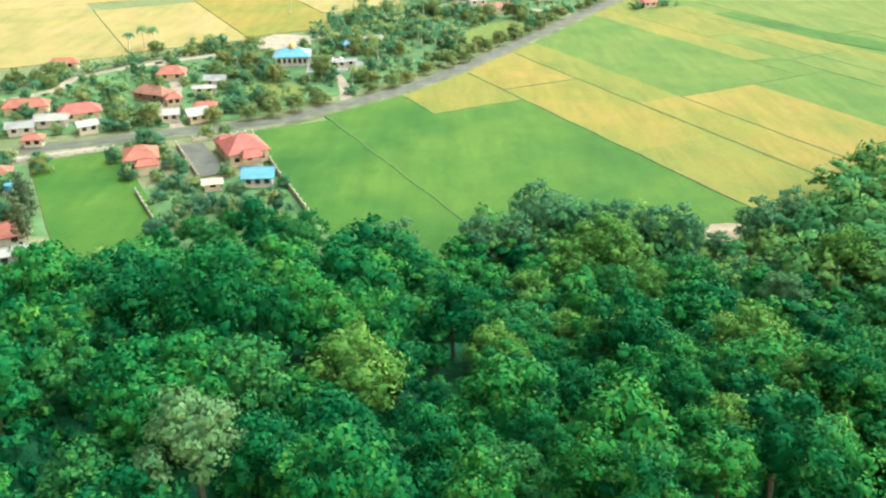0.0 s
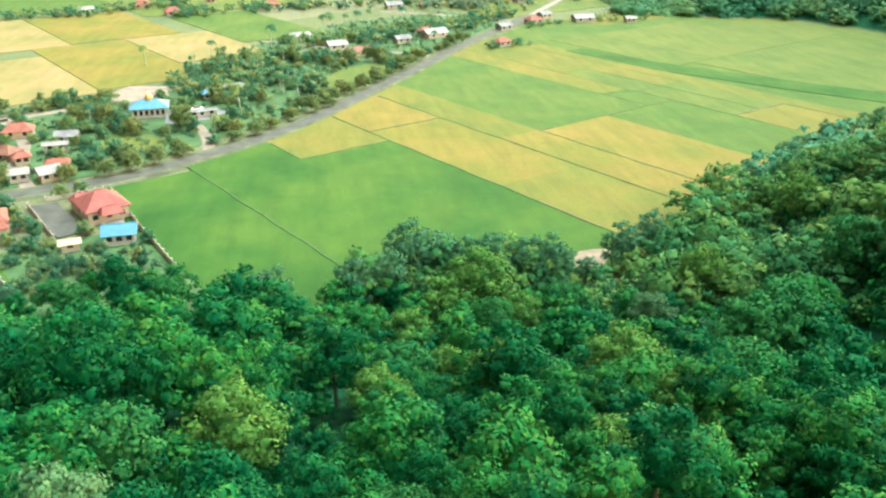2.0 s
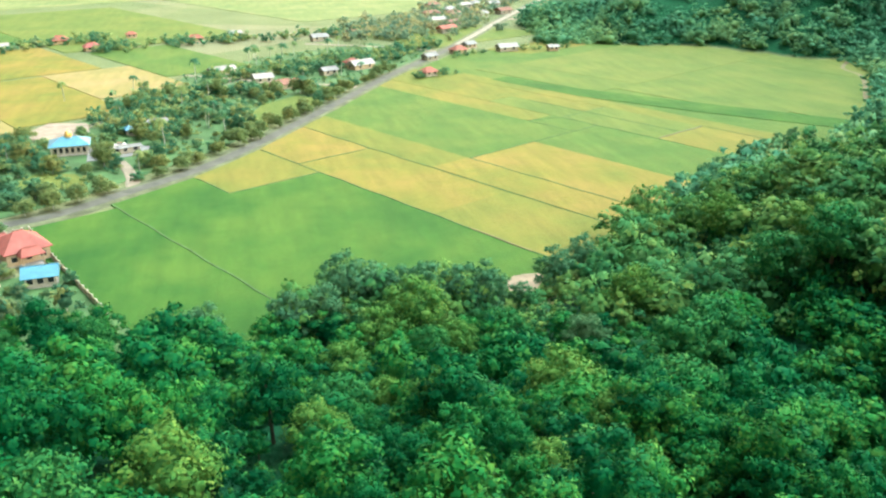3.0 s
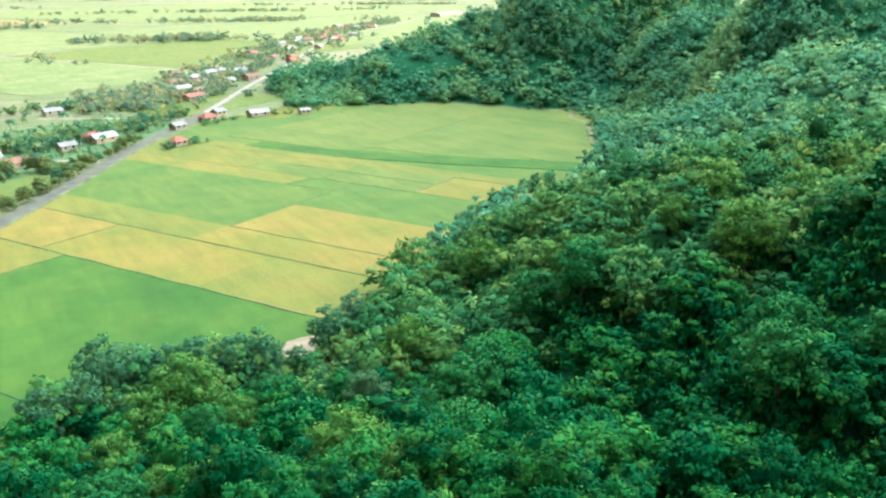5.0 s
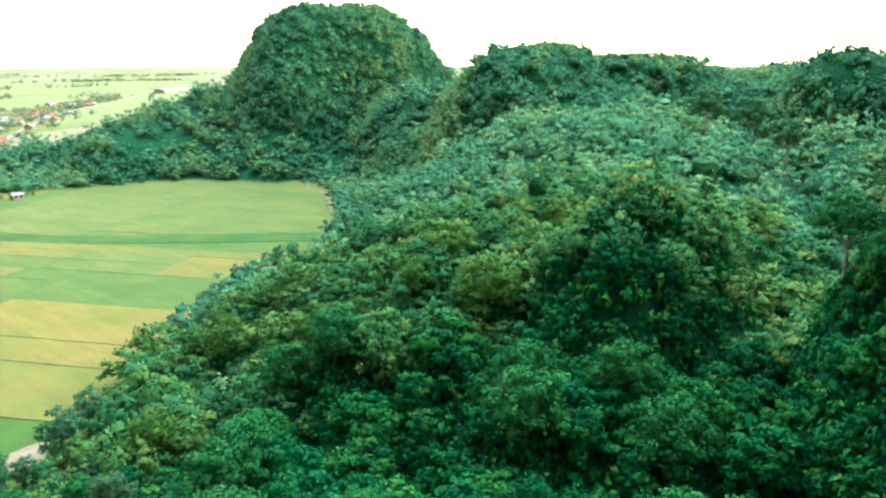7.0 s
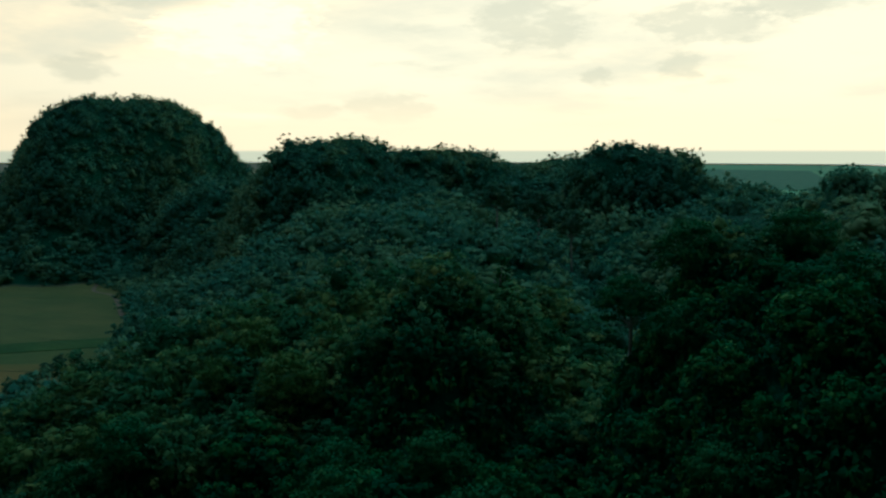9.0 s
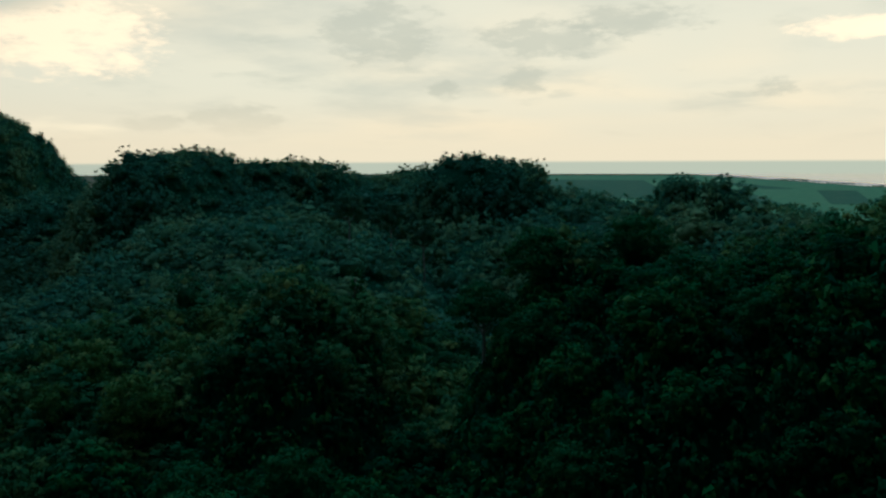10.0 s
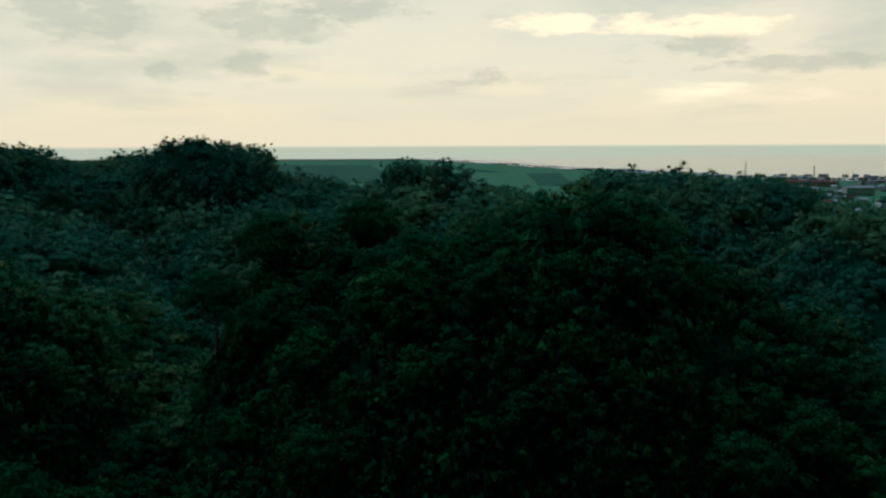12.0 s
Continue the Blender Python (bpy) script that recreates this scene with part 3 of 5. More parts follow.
for places, trunk, crown, label in [(OLIVES, BROAD, OLIVE, "broad olive-green flowering forest tree"), (LIMES, BROAD, LIME, "fresh green spreading forest tree"),
                                    (PALES, BROAD, PALE, "round pale grey-green forest tree"), (LOFTIES, TALL, LOFTY, "tall emergent tree with bare pale trunk"), (HILLTOPS, TALL, HILLTOP, "tall grey-green emergent tree on the hillside"),
                                    ([(160, 72, 1.0)], TALL, CLEFT_COLUMN, "narrow leafy column in place of a dark cliff cleft"),
                                    ([(31, 130, 0.75)], TALL, LOFTY, "tall tree with exposed pale branches")]:
    for x, y, size_ in places:
        tree_thing("forest_tree", trunk, crown, Matrix.Translation((x, y, float(ground_height(x, y)) - (0.0 if trunk is TALL else -0.9 if crown is PALE else 0.4 if crown is OLIVE else 1.4))) @ Matrix.Rotation(x * 0.7, 4, "Z") @ Matrix.Diagonal((size_, size_, size_, 1)), label)

SHRUB = [arrays(crown_mesh("shrub", 1.9, 2.1, 4, 11, 0.42, LEAF, flat=0.5, lump=(0.36, 0.58), fine=False)) for i in range(3)]
bush = spread(2.9, 0.5, -100, 260, -110, 240)
bz = ground_height(bush[:, 0], bush[:, 1])
bs_ = np.hypot(ground_height(bush[:, 0] + 1.5, bush[:, 1]) - bz, ground_height(bush[:, 0], bush[:, 1] + 1.5) - bz) / 1.5
bd, ba = np.hypot(bush[:, 0], bush[:, 1]), np.degrees(np.arctan2(bush[:, 0], bush[:, 1]))
low_cover = np.where(bd < 100, 0.6, 0.24)
ok = ((bz > 1.5) | (in_poly(bush[:, 0], bush[:, 1], WOOD) & (np.hypot(bush[:, 0] - 63, bush[:, 1] - 166) > 7))) & (ba > -40) & (ba < 126) & (bd > 40) & (bd < 200) & (rng.uniform(0, 1, len(bz)) < np.clip(bs_ - 0.35, low_cover, 1.0))
rows = [(x, y, zz - 0.2, rng.uniform(0, 6.28), s, s * rng.uniform(0.9, 1.9), rng.integers(3)) for (x, y), zz, s in zip(bush[ok], bz[ok], rng.uniform(0.7, 1.4, ok.sum()))]
nook = spread(2.5, 0.5, 20, 160, -60, 165)
nz, nd, na = ground_height(nook[:, 0], nook[:, 1]), np.hypot(nook[:, 0], nook[:, 1]), np.degrees(np.arctan2(nook[:, 0], nook[:, 1]))
ok = (nz > 1.5) & (nd > 42) & (nd < 175) & (na > 24) & (na < 126) & (rng.uniform(0, 1, len(nz)) < 0.62)
rows += [(x, y, zz - 0.2, rng.uniform(0, 6.28), k, k * rng.uniform(0.9, 1.7), rng.integers(3)) for (x, y), zz, k in zip(nook[ok], nz[ok], rng.uniform(0.8, 1.6, ok.sum()))]
cliff = spread(1.25, 0.5, 60, 230, -110, 190)
cz = ground_height(cliff[:, 0], cliff[:, 1])
cs = np.hypot(ground_height(cliff[:, 0] + 1, cliff[:, 1]) - cz, ground_height(cliff[:, 0], cliff[:, 1] + 1) - cz)
ok = (cz > 3) & (np.hypot(cliff[:, 0], cliff[:, 1]) < 225) & (rng.uniform(0, 1, len(cz)) < np.clip((cs - 0.55) * 0.15, 0, 0.4))
rows += [(x, y, zz - 1.0, rng.uniform(0, 6.28), k, k * rng.uniform(1.3, 2.3), rng.integers(3)) for (x, y), zz, k in zip(cliff[ok], cz[ok], rng.uniform(0.7, 1.3, ok.sum()))]
tagged(joined("undergrowth", SHRUB, rows, LEAF, rng.uniform(0, 0.75, len(rows))), "tangled green shrubs and vines on the steep slope", "undergrowth", kind="stuff")
gx = ground_height(spots[:, 0] + 4, spots[:, 1]) - z
gy = ground_height(spots[:, 0], spots[:, 1] + 4) - z
facing = (gx * spots[:, 0] + gy * spots[:, 1]) / dist / 4   # rises away from the valley
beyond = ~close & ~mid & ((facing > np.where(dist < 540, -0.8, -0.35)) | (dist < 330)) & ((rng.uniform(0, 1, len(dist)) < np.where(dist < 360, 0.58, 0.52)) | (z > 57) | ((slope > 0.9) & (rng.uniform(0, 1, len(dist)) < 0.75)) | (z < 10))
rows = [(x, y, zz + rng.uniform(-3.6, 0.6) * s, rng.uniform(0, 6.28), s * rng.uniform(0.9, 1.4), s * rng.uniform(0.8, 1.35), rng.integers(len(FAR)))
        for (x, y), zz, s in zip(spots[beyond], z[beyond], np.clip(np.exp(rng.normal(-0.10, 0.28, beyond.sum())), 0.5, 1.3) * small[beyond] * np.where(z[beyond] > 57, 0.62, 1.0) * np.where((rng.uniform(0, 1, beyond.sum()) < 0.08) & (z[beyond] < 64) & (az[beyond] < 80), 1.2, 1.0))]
# creepers and saplings close the steep faces
face = spread(3.4, 0.5, 190, 640, -260, 690)
fz = ground_height(face[:, 0], face[:, 1])
fgx, fgy = ground_height(face[:, 0] + 2, face[:, 1]) - fz, ground_height(face[:, 0], face[:, 1] + 2) - fz
fd, fs = np.hypot(face[:, 0], face[:, 1]), np.hypot(fgx, fgy) / 2
ok = (fz > 3) & (fd > 225) & (fgx * face[:, 0] + fgy * face[:, 1] > 0) & (rng.uniform(0, 1, len(fz)) < np.clip((fs - 0.5) * 0.42, 0, 0.9))
rows += [(x, y, zz - 0.6, rng.uniform(0, 6.28), k, k * rng.uniform(1.2, 2.2), rng.integers(2)) for (x, y), zz, k in zip(face[ok], fz[ok], rng.uniform(0.40, 0.72, ok.sum()))]
# stands of one kind grow together: pale olive here, deep green there
stand_tint = [0.50 + 0.20 * math.sin(r_[0] / 23 + 1.7 * math.sin(r_[1] / 31)) + 0.16 * math.sin(r_[1] / 11 - r_[0] / 17) + rng.normal(0, 0.17) for r_ in rows]
tagged(joined("far_forest", FAR, rows, LEAF_FAR_HAZED, np.clip(stand_tint, 0.12, 0.84)), "distant forest on rounded limestone hills, blued and paled for haze", "forest", kind="stuff")

# ---------------------------------------------------------------- fields, road, water
# the paddy grid has its own frame: s runs along the rows of plots, w from the road towards the hill
FIELD_TURN = 28.36


def field(s, w, z=0.0):
    return Vector((-2 + 0.88 * s + 0.475 * w, 250 + 0.475 * s - 0.88 * w, z))


ROAD_S = [-260, -121, -83, -56, -44, -23, 1, 29, 90, 159, 229]
ROAD_W = [-34, -22, -19.5, -15.5, -15.2, -21, -27.5, -40.5, -76, -118, -155]


def road_w(s):
    return float(np.interp(s, ROAD_S, ROAD_W))


def crop(name, a, b, c, streak=0.0):
    """Standing rice: rows, thin and lodged patches, soft changes of ripeness."""
    m, n, l, bs = material(name, 0.9, 0, 0.12)
    p = world_pos(n)
    mp = n.new("ShaderNodeMapping")
    mp.inputs["Rotation"].default_value = (0, 0, radians(-FIELD_TURN))
    mp.inputs["Scale"].default_value = (1.0, 0.16, 1.0)
    l.new(p, mp.inputs["Vector"])
    big = tex_noise(n, l, p, 0.035, 3)
    rowy = tex_noise(n, l, mp.outputs[0], 0.22, 4)
    o = n.new("ShaderNodeObjectInfo")
    add = n.new("ShaderNodeMath")
    add.operation = "MULTIPLY_ADD"
    l.new(o.outputs["Random"], add.inputs[0])
    add.inputs[1].default_value = 0.16
    l.new(big, add.inputs[2])
    base = ramp(n, l, add.outputs[0], [(0.38, a), (0.56, b), (0.74, c)])
    rows_ = ramp(n, l, rowy, [(0.3, (0.82, 0.86, 0.82)), (0.7, (1.1, 1.08, 1.0))])
    grain = ramp(n, l, tex_noise(n, l, p, 1.6, 4, 0.75), [(0.25, (0.76, 0.78, 0.74)), (0.75, (1.12, 1.12, 1.1))])
    l.new(blend(n, l, blend(n, l, base, rows_, 1.0, "MULTIPLY"), grain, 1.0, "MULTIPLY"), bs.inputs["Base Color"])
    bump(n, l, bs, tex_noise(n, l, p, 2.2, 4, 0.7), 0.5, 0.25)
    return m


RICE = {
    "deep": crop("deep green rice", (0.022, 0.072, 0.012), (0.036, 0.092, 0.014), (0.058, 0.112, 0.017)),
    "green": crop("green rice", (0.047, 0.095, 0.019), (0.061, 0.110, 0.022), (0.083, 0.122, 0.025)),
    "pale": crop("pale green rice", (0.077, 0.115, 0.025), (0.094, 0.125, 0.028), (0.113, 0.133, 0.031)),
    "turning": crop("turning rice", (0.095, 0.117, 0.024), (0.124, 0.128, 0.026), (0.155, 0.135, 0.030)),
    "ripe": crop("ripe yellow rice", (0.109, 0.124, 0.024), (0.152, 0.133, 0.027), (0.190, 0.140, 0.036)),
    "lush": crop("lush green rice", (0.105, 0.29, 0.125), (0.125, 0.32, 0.135), (0.15, 0.35, 0.145)),
    "teal": crop("dark wet rice", (0.035, 0.150, 0.075), (0.045, 0.170, 0.082), (0.06, 0.19, 0.09)),
    # green lightened and greyed to put distance haze into the crop colour
    "hazed": crop("haze-paled green rice", (0.115, 0.150, 0.055), (0.145, 0.170, 0.066), (0.180, 0.188, 0.085)),
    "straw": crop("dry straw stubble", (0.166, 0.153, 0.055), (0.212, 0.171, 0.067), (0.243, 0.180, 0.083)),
}
SAY = {"hazed": "rice land in the distance, green paled for haze", "deep": "flooded-season deep green rice paddy plot", "green": "mid green growing rice paddy plot", "pale": "pale yellowish green rice paddy plot",
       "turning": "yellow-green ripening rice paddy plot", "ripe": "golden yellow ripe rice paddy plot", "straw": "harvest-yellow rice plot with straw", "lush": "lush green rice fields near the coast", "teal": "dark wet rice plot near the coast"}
BUND = plain("grassy bund", (0.062, 0.118, 0.034), 0.95, vary=0.4, scale=0.3, fine=2.0)
EARTH = plain("pale bare earth", (0.27, 0.215, 0.16), 0.95, vary=0.35, scale=0.25, fine=2.0)
EARTH_DIM = plain("trodden bund earth", (0.17, 0.15, 0.075), 0.95, vary=0.35, scale=0.25, fine=2.0)
EARTH_CLEAR = plain("dry clay of the clearing", (0.25, 0.195, 0.13), 0.95, vary=0.4, scale=0.3, fine=2.0)
VERGE = plain("roadside grass", (0.105, 0.118, 0.058), 0.95, vary=0.5, scale=0.15, fine=1.2)
ASPHALT = plain("worn asphalt", (0.088, 0.088, 0.070), 0.9, vary=0.35, scale=0.2, fine=2.5)
DIRT = plain("trodden dirt track", (0.26, 0.215, 0.155), 0.95, vary=0.35, scale=0.2, fine=2.0)


def slab(name, ring, z0, z1, mat):
    """A flat body from an outline of places, with sides."""
    bm = bmesh.new()
    top = [bm.verts.new((p[0], p[1], z1)) for p in ring]
    low = [bm.verts.new((p[0], p[1], z0)) for p in ring]
    bm.faces.new(top)
    for i in range(len(ring)):
        j = (i + 1) % len(ring)
        bm.faces.new((top[j], top[i], low[i], low[j]))
    bmesh.ops.recalc_face_normals(bm, faces=bm.faces)
    me = bpy.data.meshes.new(name)
    bm.to_mesh(me)
    bm.free()
    me.materials.append(mat)
    return new(name, me)


def strip(name, pts, width, z, mat, lift=0.0, slope=0.0):
    """A band along a line of places: flat top, sloping shoulders of that width."""
    co, fa = [], []
    pts = [Vector((p[0], p[1], 0)) for p in pts]
    for i, p in enumerate(pts):
        d = (pts[min(i + 1, len(pts) - 1)] - pts[max(i - 1, 0)]).normalized()
        nrm = Vector((-d.y, d.x, 0))
        for off, h in ((-width / 2 - slope, lift), (-width / 2, z), (width / 2, z), (width / 2 + slope, lift)):
            co.append(tuple(p + nrm * off + Vector((0, 0, h))))
    for i in range(len(pts) - 1):
        for k in range(3):
            a = i * 4 + k
            fa.append((a, a + 1, a + 5, a + 4))
    me = bpy.data.meshes.new(name)
    me.from_pydata(co, [], fa)
    me.materials.append(mat)
    return new(name, me)


def smooth_line(pts, step):
    """Catmull-Rom through the places, about one place a step."""
    pts = [Vector((p[0], p[1], 0)) for p in pts]
    out = []
    for i in range(len(pts) - 1):
        p0, p1, p2, p3 = pts[max(i - 1, 0)], pts[i], pts[i + 1], pts[min(i + 2, len(pts) - 1)]
        n_ = max(2, int((p2 - p1).length / step))
        for k in range(n_):
            t = k / n_
            out.append(0.5 * (2 * p1 + (p2 - p0) * t + (2 * p0 - 5 * p1 + 4 * p2 - p3) * t * t + (3 * p1 - p0 - 3 * p2 + p3) * t ** 3))
    return out + [pts[-1]]


def plot(s0, s1, w0, w1, kind, level, skew=0.0):
    """A plot of rice between bunds; w0 None: it ends at the road."""
    near0, near1 = (road_w(s0) + 5.5, road_w(s1) + 5.5) if w0 is None else (w0, w0)
    ring = [field(s0 - 0.4, near0 - 0.3)]
    if w0 is None:
        ring += [field(s, road_w(s) + 5.5) for s in ROAD_S if s0 + 3 < s < s1 - 3]
    ring += [field(s1 + 0.4, near1 - 0.3), field(s1 + 0.4 + skew, w1 + 0.4), field(s0 - 0.4 + skew, w1 + 0.4)]
    return tagged(slab("paddy_field", ring, -0.2, level, RICE[kind]), SAY[kind], "rice field", kind="structure")


PLOTS = [
    (-59, -30.5, -9, 88, "deep"), (-30.5, 0, None, 112, "deep"), (0, 32, 0, 112, "deep"), (-113, -91, -11, 62, "deep"),
    (0, 32, None, 0, "turning"), (33.5, 62.5, None, -13, "ripe"), (33, 63, -12, 55, "ripe"), (33, 63, 55, 126, "turning"),
    (63.5, 80, None, 20, "turning"), (64, 80, 20, 128, "ripe"), (81, 113, 21, 128, "ripe"),
    (80.5, 104, None, 20.5, "green"), (104, 136, None, -3, "green"), (104, 136, -3, 20, "green"),
    (113.5, 150, 20.5, 120, "green"), (136.5, 150.5, -3, 20, "green"), (136.5, 150, None, -3.5, "turning"),
    (151, 166, -40, 48, "pale"), (151, 180, 49, 118, "turning"), (151, 166, None, -41, "turning"),
    (166.5, 179, None, 2, "turning"), (166.5, 180, 2.5, 48, "pale"), (180, 190, -96, 118, "turning"),
    (203, 232, -100, -20, "pale"), (217, 262, -19, 60, "pale"), (233, 300, -98, -20, "pale"), (262, 330, -19, 95, "pale"), (231, 262, 60, 130, "pale"),
    (300, 400, -100, -20, "pale"), (331, 430, -19, 120, "pale"),
]
for i, p in enumerate(PLOTS):
    plot(*p, 0.24 + 0.003 * i)
tagged(slab("paddy_field", [field(150, -108), field(229, -146), field(430, -104), field(430, 122), field(150, 119)], -0.2, 0.18, RICE["green"]), "broad green rice land under the far plots", "rice field", kind="structure")
# the low wet strip that crosses the far fields
tagged(slab("paddy_field", [field(188, -75), field(200, -75), field(203, -30), field(216, 20), field(238, 95), field(222, 100), field(202, 35), field(189, -20)], -0.2, 0.36, RICE["deep"]),
       "dark green low wet strip between rice plots", "rice field", kind="structure")


def bund(a, b, w=0.4, h=0.38, mat=None, label="low grassy earth bund between rice plots"):
    n_ = max(2, int((field(*b) - field(*a)).length / 6))
    pts = []
    for i in range(n_ + 1):
        f = i / n_
        wob = 0.25 * math.sin(i * 1.7 + a[0]) if 0 < i < n_ else 0
        pts.append(field(a[0] + (b[0] - a[0]) * f + wob, a[1] + (b[1] - a[1]) * f + wob))
    return tagged(strip("bund", pts, w, h, mat or BUND, 0.0, 0.2), label, "bund", kind="structure")


for a, b in [((-30.5, road_w(-30) + 6), (-30.5, 84)), ((-0.2, -20), (-0.2, 0)), ((-0.2, 0), (32.5, 0)), ((32.5, -12.5), (32.5, 108)), ((32.8, -36), (32.8, -12.5)),
             ((33, -12.5), (63, -12.5)), ((63, -52), (63, 122)), ((80.3, 20.5), (80.3, 120)), ((80.3, 20.5), (113, 20.5)), ((113.2, 20.5), (150, 20.5)),
             ((136.2, -3), (136.2, 20)), ((150.7, 2), (150.7, 60)), ((151, 48.5), (181, 48.5)), ((180.5, 49), (180.5, 112)), ((136, -3.3), (150.5, 2)), ((151, 2.2), (180, 2.2)),
             ((166.2, -30), (166.2, 48))]:
    bund(a, b)
# leaf litter and low growth under the wood where the land is flat, shade painted in
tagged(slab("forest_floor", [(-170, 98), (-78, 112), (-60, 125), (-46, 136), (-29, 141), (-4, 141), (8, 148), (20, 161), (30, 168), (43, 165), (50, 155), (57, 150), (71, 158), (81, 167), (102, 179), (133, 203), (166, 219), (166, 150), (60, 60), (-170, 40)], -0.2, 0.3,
            plain("shade-darkened forest floor", (0.012, 0.060, 0.020), 0.95, vary=0.5, scale=0.3, fine=2.0)), "shade-darkened forest floor with low green growth", "forest floor", kind="structure")
bund((152, 48.5), (179, 49.5), 0.5, 0.5, EARTH_DIM, "pale bare earth bund between rice plots")
bund((32.4, 70), (32.4, 92), 0.35, 0.46, EARTH_DIM, "pale bare earth bund between rice plots")

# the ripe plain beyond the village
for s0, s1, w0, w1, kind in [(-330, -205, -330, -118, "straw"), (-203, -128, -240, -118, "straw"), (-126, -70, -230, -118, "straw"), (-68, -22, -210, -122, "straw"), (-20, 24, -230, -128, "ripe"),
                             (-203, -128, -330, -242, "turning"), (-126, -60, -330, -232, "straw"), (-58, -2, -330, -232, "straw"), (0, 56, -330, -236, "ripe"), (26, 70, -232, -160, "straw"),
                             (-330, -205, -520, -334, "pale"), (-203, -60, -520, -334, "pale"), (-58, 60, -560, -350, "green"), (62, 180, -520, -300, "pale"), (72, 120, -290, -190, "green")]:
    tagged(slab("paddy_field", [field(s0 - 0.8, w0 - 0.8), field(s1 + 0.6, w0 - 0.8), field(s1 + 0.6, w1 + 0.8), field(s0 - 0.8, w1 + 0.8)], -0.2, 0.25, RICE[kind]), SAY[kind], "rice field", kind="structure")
# wide far fields on both sides of the road; the palest crops carry haze in colour
for s0, s1, w0, w1, kind in [(230, 330, -290, -170, "pale"), (240, 420, -620, -330, "hazed"), (430, 720, -640, -380, "pale"), (250, 700, -1100, -660, "hazed"), (-100, 230, -1100, -560, "hazed"),
                             (255, 330, -146, -116, "turning"), (335, 430, -150, -112, "pale"), (720, 1500, -900, -420, "hazed"), (100, 900, -1900, -1150, "straw"), (950, 2100, -1800, -950, "hazed")]:
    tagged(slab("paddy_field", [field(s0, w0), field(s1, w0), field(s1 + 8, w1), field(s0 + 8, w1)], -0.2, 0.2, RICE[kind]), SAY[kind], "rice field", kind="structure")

MAIN = [field(s, w) for s, w in zip(ROAD_S, ROAD_W)] + [Vector(p + (0,)) for p in ((164, 560), (212, 644), (300, 790), (409, 977), (560, 1180), (716, 1353), (1000, 1700), (1500, 2250))]
MAIN_LINE = smooth_line(MAIN, 6)
tagged(strip("road_verge", MAIN_LINE, 7.5, 0.34, VERGE, 0.0, 2.0), "rough grass verge along the village road", "verge", kind="structure")
cut = next(i for i, p in enumerate(MAIN_LINE) if p.y > 520)
tagged(strip("road", MAIN_LINE[cut:], 3.6, 0.45, plain("pale worn concrete road", (0.24, 0.215, 0.165), 0.9, vary=0.3, scale=0.2, fine=2.5), 0.3, 0.5), "pale worn road running straight past the hill", "road", kind="structure")
tagged(strip("road", MAIN_LINE[:cut + 1], 4.3, 0.44, ASPHALT, 0.34, 0.3), "worn grey two-lane asphalt road without markings", "road", kind="structure")
LANES = [
    [(-75, 232), (-80, 243), (-86, 256), (-88, 275), (-97, 296), (-106, 312)],
    [(-160, 244), (-141, 259), (-128, 272), (-126, 289), (-109, 305), (-85, 322)],
    [(-30, 258), (-33, 280), (-40, 300), (-48, 306)],
    [(60, 402), (46, 412), (25, 420), (5, 436), (-20, 452)],
    [(126, 497), (110, 512), (84, 530), (50, 548)],
]
for ln in LANES:
    tagged(strip("lane", smooth_line(ln, 4), 3.2, 0.24, DIRT, 0.0, 0.6), "narrow pale dirt lane through the village", "lane", kind="structure")
tagged(strip("road", smooth_line([(212, 640), (300, 655), (420, 690)], 10), 4.0, 0.3, DIRT, 0.0, 0.6), "pale gravel side road across a field", "road", kind="structure")
CANAL = [(-230, 225), (-180, 250), (-147, 271), (-133, 284), (-112, 309), (-97, 320), (-69, 334), (-45, 360), (-32, 381), (-10, 413), (30, 470)]
tagged(strip("canal_bank", smooth_line(CANAL, 6), 5.0, 0.26, VERGE, 0.0, 1.0), "overgrown canal bank behind the village", "bank", kind="structure")
tagged(strip("canal", smooth_line(CANAL, 6), 1.6, 0.3, plain("canal water", (0.05, 0.06, 0.045), 0.15, vary=0.2), 0.28, 0.1), "narrow dark irrigation canal", "canal", kind="structure")

# bare ground, lawns and yards
LAWN = plain("garden grass and weeds", (0.070, 0.142, 0.044), 0.95, vary=0.5, scale=0.12, fine=1.0)
tagged(slab("yard", [field(-93, 20), field(-77, 21), field(-70, 22), field(-59, 24), field(-60, 112), field(-93, 108)], -0.2, 0.20, LAWN), "weedy green garden behind the large house", "yard", kind="structure")
tagged(slab("yard", [(-176, 92), (-176, 205), field(-114, -10), field(-113.5, 62), field(-90.5, 63), field(-92, 108)], -0.2, 0.17, LAWN), "rough grass round the outlying houses", "yard", kind="structure")
tagged(slab("yard", [(-165, 232), (-128, 224), (-90, 233), (-62, 243), (-44, 258), (-26, 279), (-6, 301), (14, 334), (36, 372), (70, 422), (118, 490), (92, 540), (30, 510), (-20, 450), (-40, 384), (-70, 342), (-104, 326), (-132, 296), (-150, 272)], -0.2, 0.14, LAWN), "rough grass between the village houses", "yard", kind="structure")
